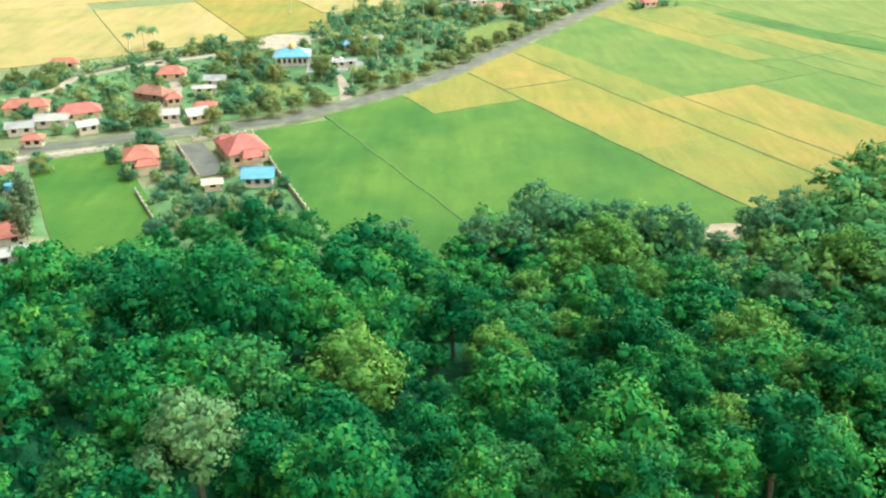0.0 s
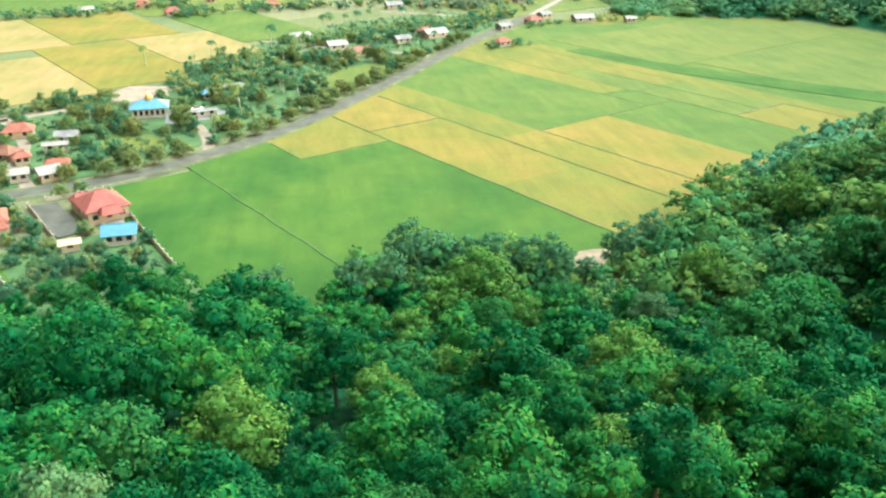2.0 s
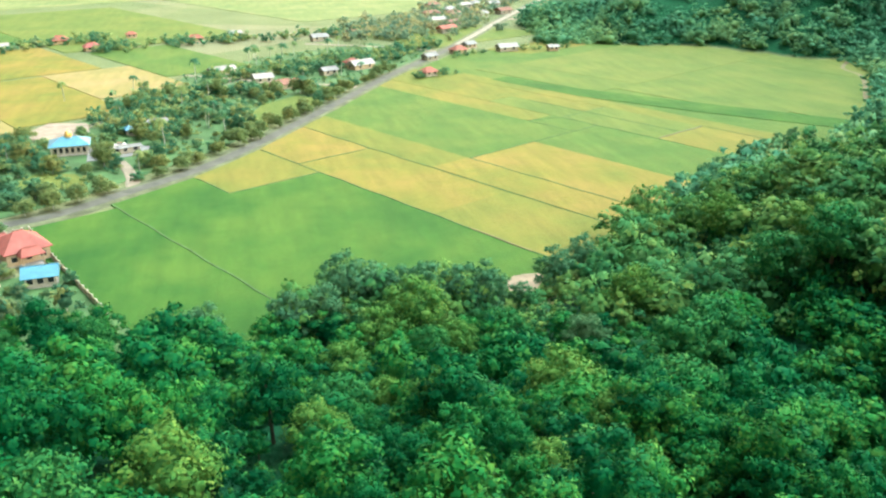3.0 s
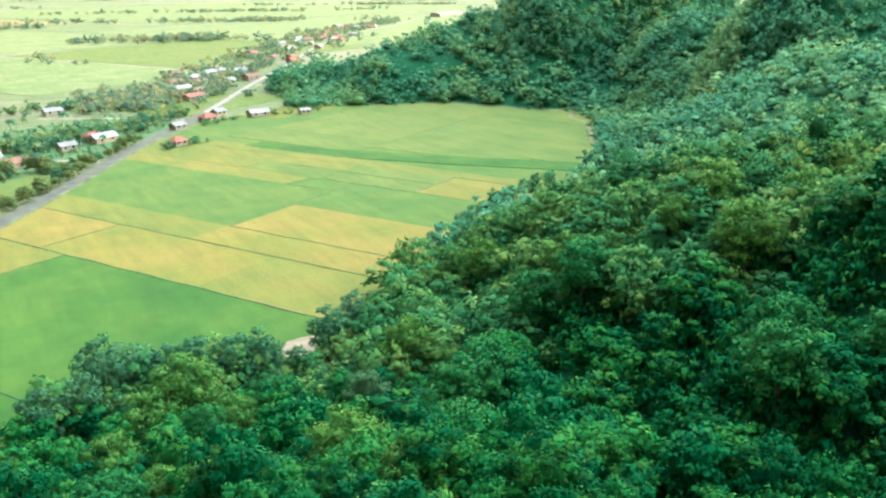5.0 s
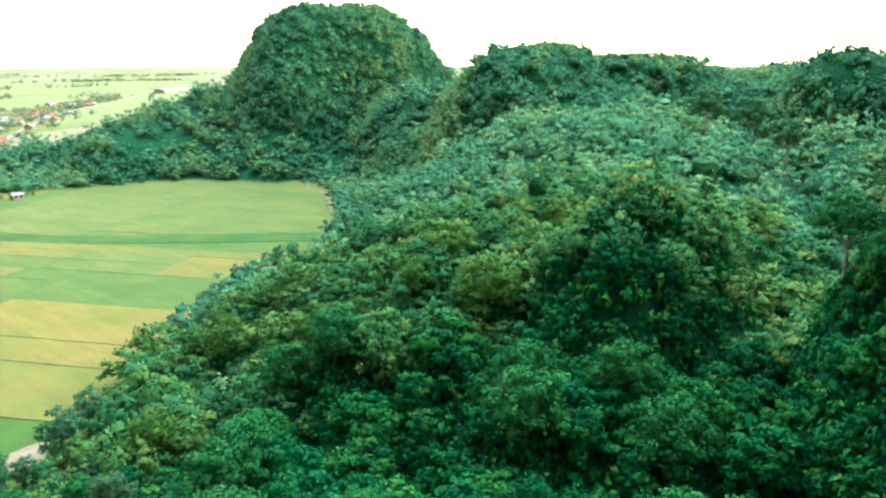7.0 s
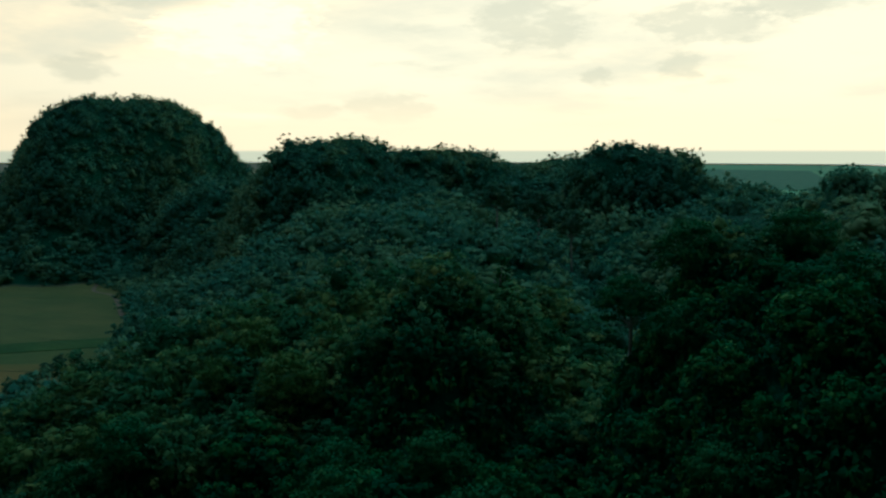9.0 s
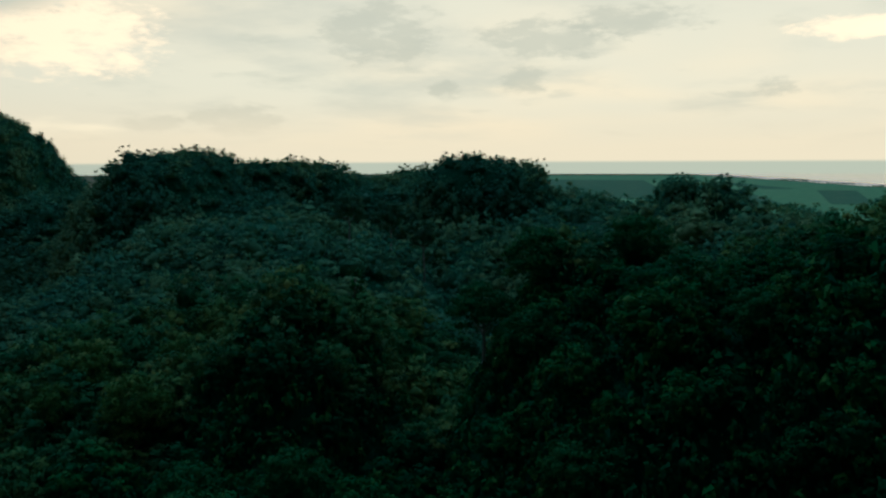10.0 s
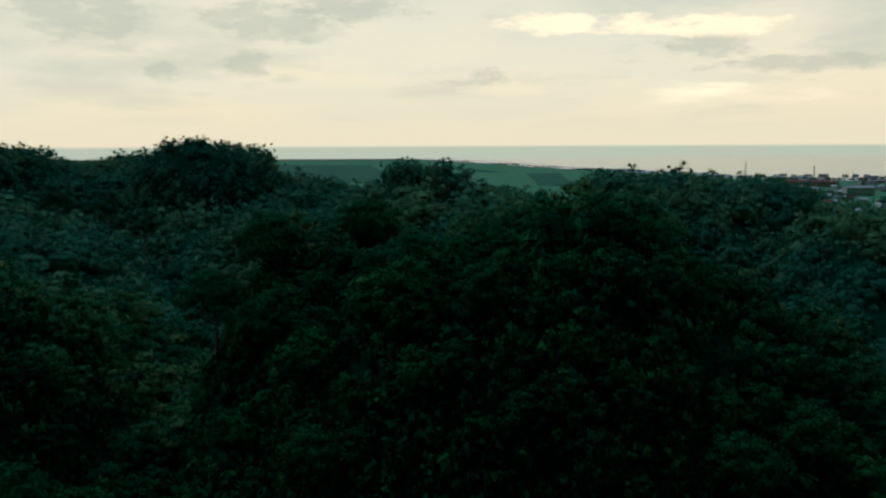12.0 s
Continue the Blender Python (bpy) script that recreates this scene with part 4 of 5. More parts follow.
for ring, mat, label in [
    ([(-77, 336), (-64, 327), (-52, 338), (-55, 354), (-70, 357)], EARTH, "bare pinkish earth yard"),
    ([(-48, 296), (-30, 301), (-26, 310), (-38, 318), (-50, 316)], plain("grey yard paving", (0.22, 0.22, 0.21), 0.9), "grey paved mosque yard"),
    ([field(-76, -7), field(-69.5, -6), field(-69, 19), field(-76, 19)], ASPHALT, "dark asphalt driveway beside the large house"),
    ([(57.4, 163.5), (60.5, 161.6), (63.6, 163), (65.6, 166), (67.6, 169.4), (67.0, 171.2), (63.8, 171.6), (60.4, 171.0), (58.2, 168.6), (57.2, 166)], EARTH_CLEAR, "small pale bare earth clearing at the forest edge"),
    ([(-70, 268), (-52, 266), (-44, 272), (-50, 282), (-62, 284)], RICE["pale"], "rough grass lot beside the road"),
    ([(5, 345), (18, 338), (32, 358), (40, 380), (30, 388), (14, 372)], RICE["pale"], "small meadow beside the road"),
    ([(-128, 208), (-96, 221), (-92, 216), (-124, 203)], EARTH, "pale gravel shoulder along the road"),
]:
    tagged(slab("yard", ring, -0.2, 0.32, mat), label, "yard", kind="structure")
tagged(strip("track", smooth_line([(268, 304), (282, 325), (302, 350), (318, 374), (322, 392), (345, 415)], 5), 2.2, 0.34, EARTH_DIM, 0.0, 0.4), "pale earth track at the foot of the hill", "track", kind="structure")

# the coast to the west
COAST = [(1300, -1900), (1740, -1250), (1823, -969), (1891, -792), (2032, -716), (2465, -560), (3032, -400), (3486, -294), (4132, -134), (4800, 60)]
BEACH = plain("wet sand and surf", (0.80, 0.74, 0.60), 0.25, vary=0.2, scale=0.02, fine=0.2)
sea_m, sn, sl, sb = material("sea", 0.16, 0, 0.5)
sl.new(ramp(sn, sl, tex_noise(sn, sl, world_pos(sn), 0.004, 4), [(0.3, (0.17, 0.34, 0.24)), (0.7, (0.21, 0.40, 0.28))]), sb.inputs["Base Color"])
bump(sn, sl, sb, tex_noise(sn, sl, world_pos(sn), 0.25, 5, 0.7), 0.12, 0.5)
tagged(slab("water", COAST + [(4900, -4900), (1300, -4900)], -0.5, 0.5, sea_m), "calm grey-green sea reaching the horizon", "sea", kind="structure")
tagged(strip("beach", smooth_line(COAST, 60), 150, 0.9, BEACH, 0.3, 10.0), "thin pale sandy beach with surf", "beach", kind="structure")
tagged(slab("paddy_field", [(720, -330), (1000, -640), (1500, -1060), (1900, -880), (2200, -690), (3000, -330), (4300, 60), (4300, 900), (1500, 560), (720, 120)], -0.2, 0.12, RICE["lush"]), "green coastal plain of rice fields behind the beach", "rice field", kind="structure")
for ring, kind in [([(1700, 60), (3300, 260), (3400, 700), (1900, 420)], "teal"), ([(1500, -120), (2300, -60), (2250, 60), (1500, 0)], "teal"),
                   ([(820, -430), (930, -470), (950, -520), (860, -520)], "lush"), ([(1600, -260), (2300, -330), (2300, -240), (1600, -190)], "teal"), ([(1250, -330), (1700, -390), (1720, -330), (1260, -280)], "teal"), ([(2400, -200), (3000, -60), (2960, 20), (2380, -120)], "teal")]:
    tagged(slab("paddy_field", ring, -0.2, 0.3, RICE[kind]), SAY[kind], "rice field", kind="structure")

# ---------------------------------------------------------------- buildings
TILE_RED = plain("red clay roof tiles", (0.27, 0.092, 0.060), 0.75, vary=0.3, scale=0.5, fine=5.0)
TILE_PINK = plain("faded maroon roof tiles", (0.27, 0.078, 0.060), 0.7, vary=0.25, scale=0.4, fine=5.0)
TILE_BROWN = plain("brown rusted roof sheet", (0.20, 0.095, 0.060), 0.75, vary=0.4, scale=0.4, fine=4.0)
ROOF_BLUE = plain("bright blue metal roof", (0.065, 0.21, 0.30), 0.45, vary=0.2, scale=0.5, fine=3.0)
ROOF_GREY = plain("weathered zinc roof", (0.20, 0.20, 0.19), 0.6, 0.0, vary=0.35, scale=0.4, fine=3.0)
ROOF_WHITE = plain("pale metal roof", (0.27, 0.26, 0.23), 0.6, vary=0.25, scale=0.4, fine=3.0)
WALL_WHITE = plain("white painted plaster", (0.40, 0.37, 0.31), 0.85, vary=0.2, scale=0.4, fine=3.0)
WALL_CREAM = plain("cream painted plaster", (0.48, 0.38, 0.26), 0.85, vary=0.2, scale=0.4, fine=3.0)
WALL_WOOD = plain("old brown boards", (0.20, 0.13, 0.085), 0.85, vary=0.4, scale=0.5, fine=3.0)
GLASS = plain("dark window glass", (0.02, 0.025, 0.03), 0.1, vary=0.1)
TRIM = plain("off-white trim", (0.48, 0.46, 0.40), 0.7, vary=0.15)
GOLD = plain("gilded dome", (0.72, 0.48, 0.14), 0.35, 0.6, vary=0.2)
CONCRETE = plain("stained concrete", (0.36, 0.34, 0.31), 0.9, vary=0.3)
STEEL = plain("grey steel", (0.32, 0.33, 0.34), 0.5, 0.5, vary=0.2)


def part(name, bm, mat, parent, label=""):
    me = bpy.data.meshes.new(name)
    bmesh.ops.recalc_face_normals(bm, faces=bm.faces)
    bm.to_mesh(me)
    bm.free()
    me.materials.append(mat)
    o = new(name, me)
    o.parent = parent
    return tagged(o, label)


def box(x0, x1, y0, y1, z0, z1, bm=None):
    bm = bm or bmesh.new()
    v = [bm.verts.new(p) for p in ((x0, y0, z0), (x1, y0, z0), (x1, y1, z0), (x0, y1, z0), (x0, y0, z1), (x1, y0, z1), (x1, y1, z1), (x0, y1, z1))]
    for f in ((3, 2, 1, 0), (4, 5, 6, 7), (0, 1, 5, 4), (1, 2, 6, 5), (2, 3, 7, 6), (3, 0, 4, 7)):
        bm.faces.new([v[i] for i in f])
    return bm


def roof_mesh(a, b, base, rise, over, hip, cx=0.0, cy=0.0):
    """A roof with thick eaves; hip: how far the ridge stops short of the ends (0: a gable)."""
    bm = bmesh.new()
    a, b = a + over, b + over
    rows_ = []
    for dz in (-0.16, 0.0):
        rows_.append([bm.verts.new((cx + x, cy + y, base + dz)) for x, y in ((-a, -b), (a, -b), (a, b), (-a, b))])
    low, eave = rows_
    r0, r1 = bm.verts.new((cx - a + hip, cy, base + rise)), bm.verts.new((cx + a - hip, cy, base + rise))
    bm.faces.new(low[::-1])
    for i in range(4):
        j = (i + 1) % 4
        bm.faces.new((low[i], low[j], eave[j], eave[i]))
    bm.faces.new((eave[0], eave[1], r1, r0))
    bm.faces.new((eave[2], eave[3], r0, r1))
    bm.faces.new((eave[1], eave[2], r1))
    bm.faces.new((eave[3], eave[0], r0))
    # ridge cap
    box(cx - a + hip, cx + a - hip, cy - 0.14, cy + 0.14, base + rise - 0.06, base + rise + 0.08, bm)
    return bm


def window(parent, x, y, z, w, h, face):
    """A window of frame and pane on a wall that faces x (0, 2) or y (1, 3)."""
    d = 0.06
    if face in (1, 3):
        s = 1 if face == 1 else -1
        fr = part("window", box(x - w / 2 - 0.08, x + w / 2 + 0.08, y - d * (s < 0), y + d * (s > 0), z - 0.08, z + h + 0.08), TRIM, parent)
        part("pane", box(x - w / 2, x + w / 2, y + (0.07 if s > 0 else -0.09), y + (0.09 if s > 0 else -0.07), z, z + h), GLASS, fr, "dark glass pane")
    else:
        s = 1 if face == 0 else -1
        fr = part("window", box(x - d * (s < 0), x + d * (s > 0), y - w / 2 - 0.08, y + w / 2 + 0.08, z - 0.08, z + h + 0.08), TRIM, parent)
        part("pane", box(x + (0.07 if s > 0 else -0.09), x + (0.09 if s > 0 else -0.07), y - w / 2, y + w / 2, z, z + h), GLASS, fr, "dark glass pane")


def house(x, y, turn, size, roof, wall, label, height=3.0, rise=1.8, hip=None, porch=0.0, annex=None, windows=2, name="house"):
    """A village house: plinth, walls, roof, windows, door, porch on posts, a lower annex."""
    e = new(name)
    e.empty_display_size = 1.0
    a, b = size[0] / 2, size[1] / 2
    part("plinth", box(-a - 0.15, a + 0.15, -b - 0.15, b + 0.15, -0.3, 0.3), CONCRETE, e)
    part("wall", box(-a, a, -b, b, 0.3, height + 0.3), wall, e)
    part("roof", roof_mesh(a, b, height + 0.3, rise, 0.7, b * 0.9 if hip is None else hip), roof, e)
    if hip == 0:
        for sgn in (-1, 1):
            bm = bmesh.new()
            vs_ = [bm.verts.new((sgn * a * 0.995, yy, zz)) for yy, zz in ((-b, height + 0.25), (b, height + 0.25), (0, height + rise * 0.8))]
            bm.faces.new(vs_)
            ws = [bm.verts.new((sgn * (a - 0.15), v.co.y, v.co.z)) for v in vs_]
            bm.faces.new(ws[::-1])
            for i in range(3):
                bm.faces.new((vs_[i], vs_[(i + 1) % 3], ws[(i + 1) % 3], ws[i]))
            part("gable", bm, wall, e)
    for i in range(windows):
        xx = -a + (i + 0.5) * 2 * a / windows
        window(e, xx, -b, 1.2, 1.3, 1.2, 3)
        if i:
            window(e, xx, b, 1.2, 1.3, 1.2, 1)
    window(e, a, 0, 1.2, 1.2, 1.2, 0)
    window(e, -a, b * 0.3, 1.2, 1.2, 1.2, 2)
    d = part("door", box(-a * 0.55 - 0.45, -a * 0.55 + 0.45, b, b + 0.05, 0.3, 2.35), WALL_WOOD, e)
    part("handle", box(-a * 0.55 + 0.28, -a * 0.55 + 0.34, b + 0.05, b + 0.1, 1.2, 1.32), STEEL, d)
    if porch:
        part("porch_roof", roof_mesh(a * 0.5, porch / 2, height, rise * 0.5, 0.35, porch * 0.3, 0, -b - porch / 2), roof, e)
        part("porch_floor", box(-a * 0.5, a * 0.5, -b - porch, -b - 0.16, -0.3, 0.25), CONCRETE, e)
        for px in (-a * 0.47, a * 0.47):
            part("post", box(px - 0.12, px + 0.12, -b - porch + 0.05, -b - porch + 0.29, 0.25, height), wall, e)
    if annex:
        ax, ay, aw, al, ah = annex
        part("annex_wall", box(ax - aw / 2, ax + aw / 2, ay - al / 2, ay + al / 2, -0.3, ah), wall, e)
        part("annex_roof", roof_mesh(aw / 2, al / 2, ah, rise * 0.55, 0.5, al * 0.35, ax, ay), roof, e)
    e.matrix_basis = Matrix.Translation((x, y, 0.05)) @ Matrix.Rotation(radians(turn), 4, "Z")
    return tagged(e, label, "house")


F = FIELD_TURN
# the large house with its compound
big = house(*field(-62.5, 10.0)[:2], F, (10.0, 11.0), TILE_PINK, WALL_CREAM, "large cream bungalow with steep maroon hipped roof", 3.2, 3.4, 4.7, porch=3.4, annex=(-2.6, 7.0, 5.0, 4.4, 2.8), windows=3)
house(*field(-64.5, 29.5)[:2], F - 22, (6.6, 5.6), ROOF_BLUE, WALL_WHITE, "small white outbuilding with bright blue metal roof", 2.5, 1.7, 0.0, windows=3)
house(*field(-75.5, 28.0)[:2], F - 12, (3.8, 2.6), WALL_CREAM, WALL_CREAM, "small cream garden hut with flat concrete roof", 1.9, 0.3, 0.0, windows=1)
house(*field(-87.5, 4.0)[:2], F - 10, (7.5, 8.5), TILE_RED, WALL_CREAM, "cream house with orange-red tiled hipped roof", 3.2, 2.3, 3.4, annex=(1.2, -5.2, 5.0, 3.4, 2.6))
# houses round the lanes north of the road
SPOTS = [
    (-126, 249, 14, (12.0, 5.5), TILE_RED, WALL_CREAM, "long low house with red roof behind trees"),
    (-108, 244, 24, (11.0, 6.5), TILE_PINK, WALL_CREAM, "cream house with faded maroon roof"),
    (-113, 236, 10, (8.0, 4.0), ROOF_WHITE, WALL_WHITE, "low white shed with pale metal roof"),
    (-119, 229, 20, (6.5, 4.0), ROOF_GREY, WALL_WHITE, "low shed with weathered zinc roof"),
    (-101, 231, 35, (5.0, 3.6), ROOF_WHITE, WALL_WHITE, "small white hut with pale metal roof"),
    (-111, 219, 12, (4.5, 3.5), TILE_RED, WALL_WHITE, "small roadside hut with red roof"),
    (-93, 288, 8, (8.5, 6.5), TILE_RED, WALL_CREAM, "cream house with orange-red gabled roof among trees"),
    (-92, 264, -22, (11.0, 6.0), TILE_BROWN, WALL_WOOD, "old wooden house with rusted brown roof"),
    (-84, 258, 20, (4.0, 4.0), TILE_RED, WALL_CREAM, "small outhouse with orange-red roof"),
    (-80.5, 242, 15, (4.6, 4.0), ROOF_WHITE, WALL_WHITE, "small white roadside stall with pale roof"),
    (-72.5, 242, 30, (5.4, 5.0), ROOF_WHITE, WALL_CREAM, "small cream shop with pale roof beside the road"),
    (-72, 250, 12, (6.0, 3.4), TILE_RED, WALL_CREAM, "low house with orange-red roof"),
    (-76, 279, 5, (6.0, 4.5), ROOF_GREY, WALL_WHITE, "grey shed with zinc roof among trees"),
    (-77, 269, 8, (6.5, 2.4), ROOF_WHITE, WALL_WHITE, "long narrow shelter with pale roof"),
    (-135, 300, 12, (9.0, 4.0), TILE_RED, WALL_CREAM, "red-roofed barn at the edge of the ripe fields"),
    (-137, 288, 20, (3.4, 3.0), ROOF_WHITE, WALL_WHITE, "small white hut at the canal"),
    (-109, 193, 20, (6.5, 6.0), TILE_RED, WALL_CREAM, "house with orange-red roof behind garden trees"),
    (-92, 160, 28, (8.0, 6.0), TILE_RED, WALL_WHITE, "white house with red roof at the field edge"),
    (-86, 151, 30, (6.0, 3.0), ROOF_WHITE, WALL_WHITE, "white lean-to with flat pale roof"),
    (-28, 338, 20, (8.0, 5.0), ROOF_GREY, WALL_WHITE, "grey-roofed house among tall trees"),
    (-36, 331, 15, (4.5, 4.0), ROOF_BLUE, WALL_WHITE, "small house with blue-grey roof among tall trees"),
    (-2, 452, 25, (13.0, 5.0), ROOF_WHITE, WALL_CREAM, "long cream building with pale roof"),
    (17, 425, 18, (9.0, 6.0), ROOF_WHITE, WALL_WHITE, "white house with pale metal roof"),
    (25, 407, 30, (11.0, 6.0), TILE_BROWN, WALL_CREAM, "house with red-brown roof near the road"),
    (32, 410, 30, (6.0, 5.0), TILE_RED, WALL_CREAM, "small house with red roof near the road"),
    (51, 438, 25, (8.0, 5.0), ROOF_GREY, WALL_WHITE, "white house with zinc roof near the road"),
    (70, 452, 30, (13.0, 7.0), ROOF_WHITE, WALL_CREAM, "large cream shophouse with pale roof"),
    (66, 460, 30, (7.0, 5.0), TILE_PINK, WALL_CREAM, "low house with faded maroon roof"),
    (100, 423, 28, (7.5, 6.0), TILE_RED, WALL_WHITE, "white house with orange-red roof at the field edge"),
    (134, 489, 25, (8.5, 6.5), TILE_RED, WALL_CREAM, "cream house with orange-red roof at the bend"),
    (165, 492, 10, (12.0, 6.0), ROOF_WHITE, WALL_WHITE, "long white house with pale roof below the hill"),
    (192, 486, 5, (6.0, 4.0), ROOF_WHITE, WALL_CREAM, "small pale house at the foot of the hill"),
    (146, 508, 30, (8.0, 5.0), ROOF_GREY, WALL_CREAM, "house with zinc roof beside the road"),
    (112, 470, 30, (8.0, 5.0), ROOF_GREY, WALL_WHITE, "grey-roofed shop beside the road"),
    (-99, 582, 10, (10.0, 8.0), TILE_RED, WALL_CREAM, "farmhouse with orange-red roof among the ripe fields"),
    (-76, 549, 20, (9.0, 7.0), TILE_PINK, WALL_CREAM, "farmhouse with maroon roof among the ripe fields"),
    (-129, 563, 15, (8.0, 5.0), ROOF_WHITE, WALL_WHITE, "white farmhouse with pale roof"),
    (-17, 572, 10, (9.0, 6.0), TILE_RED, WALL_CREAM, "small farmhouse with red roof"),
    (-58, 600, 10, (6.0, 5.0), TILE_RED, WALL_CREAM, "distant farmhouse with red roof"),
    (8, 590, 10, (8.0, 5.0), ROOF_WHITE, WALL_WHITE, "distant white farmhouse with pale roof"),
    (60, 560, 15, (10.0, 6.0), ROOF_GREY, WALL_WHITE, "distant house with zinc roof"),
    (84, 575, 15, (10.0, 6.0), TILE_BROWN, WALL_WOOD, "distant wooden house with brown roof"),
]
for x, y, turn, size, roof, wall, label in SPOTS:
    house(x, y, turn, size, roof, wall, label, height=2.3, rise=0.34 * size[1], hip=(0.0 if roof in (ROOF_WHITE, ROOF_GREY) else None), windows=2)
homes = [(x, y, 0.6 * max(size)) for x, y, _, size, *_ in SPOTS] + [(*field(-63.5, 9.5)[:2], 10), (*field(-64.5, 29.5)[:2], 5), (*field(-87.5, 4)[:2], 7), (*field(-73, 6)[:2], 7)]

# houses strung along the far road
far_rng = np.random.default_rng(11)
LOOKS = [(TILE_RED, "far roadside house with red roof"), (ROOF_WHITE, "far roadside house with pale roof"), (ROOF_GREY, "far roadside house with zinc roof"), (TILE_BROWN, "far roadside house with brown roof")]
for i in range(46):
    f = far_rng.uniform(0, 1) ** 0.8
    p = Vector((150, 545, 0)).lerp(Vector((720, 1360, 0)), f)
    off = far_rng.uniform(14, 95)
    q = p + Vector((-0.82, 0.57, 0)) * off
    roof, label = LOOKS[far_rng.integers(4)]
    house(q.x, q.y, far_rng.uniform(20, 50), (far_rng.uniform(8, 15), far_rng.uniform(6, 9)), roof, WALL_WHITE, label, 3.0, 2.0, 0.0 if i % 2 else None, windows=2)
    homes.append((q.x, q.y, 8))
house(960, 1590, 20, (80, 26), ROOF_WHITE, TRIM, "large white warehouse beyond the hill", 6.0, 2.0, 0.0, windows=6)


def mosque(x, y, turn):
    e = new("mosque")
    part("wall", box(-5.5, 5.5, -4.5, 4.5, -0.2, 3.4), WALL_WHITE, e)
    part("roof", roof_mesh(5.5, 4.5, 3.4, 2.2, 1.3, 4.2), ROOF_BLUE, e, "bright blue hipped metal roof")
    bm = bmesh.new()
    bmesh.ops.create_cone(bm, cap_ends=True, segments=16, radius1=1.2, radius2=1.2, depth=0.9, matrix=Matrix.Translation((0, 0, 5.7)))
    part("drum", bm, WALL_WHITE, e)
    bm = bmesh.new()
    bmesh.ops.create_uvsphere(bm, u_segments=16, v_segments=8, radius=1.3, matrix=Matrix.Translation((0, 0, 6.2)) @ Matrix.Diagonal((1, 1, 1.15, 1)))
    d = part("dome", bm, GOLD, e, "small gilded dome")
    bm = bmesh.new()
    bmesh.ops.create_cone(bm, cap_ends=True, segments=8, radius1=0.08, radius2=0.02, depth=1.2, matrix=Matrix.Translation((0, 0, 8.1)))
    part("finial", bm, GOLD, d)
    for i in range(6):
        window(e, -4.6 + i * 1.84, -4.5, 0.9, 1.0, 1.7, 3)
    for i in range(4):
        window(e, 5.5, -3.3 + i * 2.2, 0.9, 1.0, 1.7, 0)
        window(e, -5.5, -3.3 + i * 2.2, 0.9, 1.0, 1.7, 2)
    for i in range(7):
        part("column", box(-5.9 + i * 1.95, -5.65 + i * 1.95, -5.6, -5.35, -0.2, 3.3), TRIM, e)
    part("veranda", box(-6.2, 6.2, -5.8, -4.5, -0.3, 0.3), CONCRETE, e)
    e.matrix_basis = Matrix.Translation((x, y, 0.1)) @ Matrix.Rotation(radians(turn), 4, "Z")
    return tagged(e, "white village mosque with blue roof and golden dome", "mosque")


mosque(-55, 311, 6)
homes += [(-55, 311, 12), (-53, 297, 9), (-38, 306, 12), (-64, 342, 15), (-62, 326, 7)]
house(-42, 303, 20, (9.0, 2.2), ROOF_WHITE, WALL_WHITE, "long white shelter beside the mosque", 2.2, 0.5, 0.0, windows=3)
house(-35, 305, 24, (7.0, 2.4), ROOF_GREY, WALL_WHITE, "long grey-roofed shelter beside the mosque", 2.2, 0.5, 0.0, windows=2)


def car(x, y, turn, paint, label):
    e = new("car")
    bm = box(-2.1, 2.1, -0.85, 0.85, 0.3, 0.95)
    bmesh.ops.bevel(bm, geom=bm.edges[:], offset=0.15, segments=2, affect="EDGES")
    part("body", bm, paint, e)
    bm = box(-1.2, 1.1, -0.75, 0.75, 0.9, 1.45)
    for v in bm.verts:
        if v.co.z > 1.2:
            v.co.x *= 0.72
            v.co.y *= 0.85
    part("cabin", bm, GLASS, e, "dark glass cabin")
    for wx in (-1.3, 1.3):
        for wy in (-0.8, 0.8):
            bm = bmesh.new()
            bmesh.ops.create_cone(bm, cap_ends=True, segments=12, radius1=0.32, radius2=0.32, depth=0.22, matrix=Matrix.Translation((wx, wy, 0.32)) @ Matrix.Rotation(math.pi / 2, 4, "X"))
            part("wheel", bm, plain_tyre, e, "black tyre")
    e.matrix_basis = Matrix.Translation((x, y, 0.34)) @ Matrix.Rotation(radians(turn), 4, "Z")
    return tagged(e, label, "car")


plain_tyre = plain("tyre rubber", (0.02, 0.02, 0.02), 0.9)
CAR_WHITE = plain("white car paint", (0.72, 0.72, 0.72), 0.3, vary=0.05)
for i, (x, y, t) in enumerate([(-46, 309, 20), (-43, 310, 20), (-33, 310, 110), (-39, 314, 15)]):
    car(x, y, t, CAR_WHITE, "white parked car in the mosque yard")


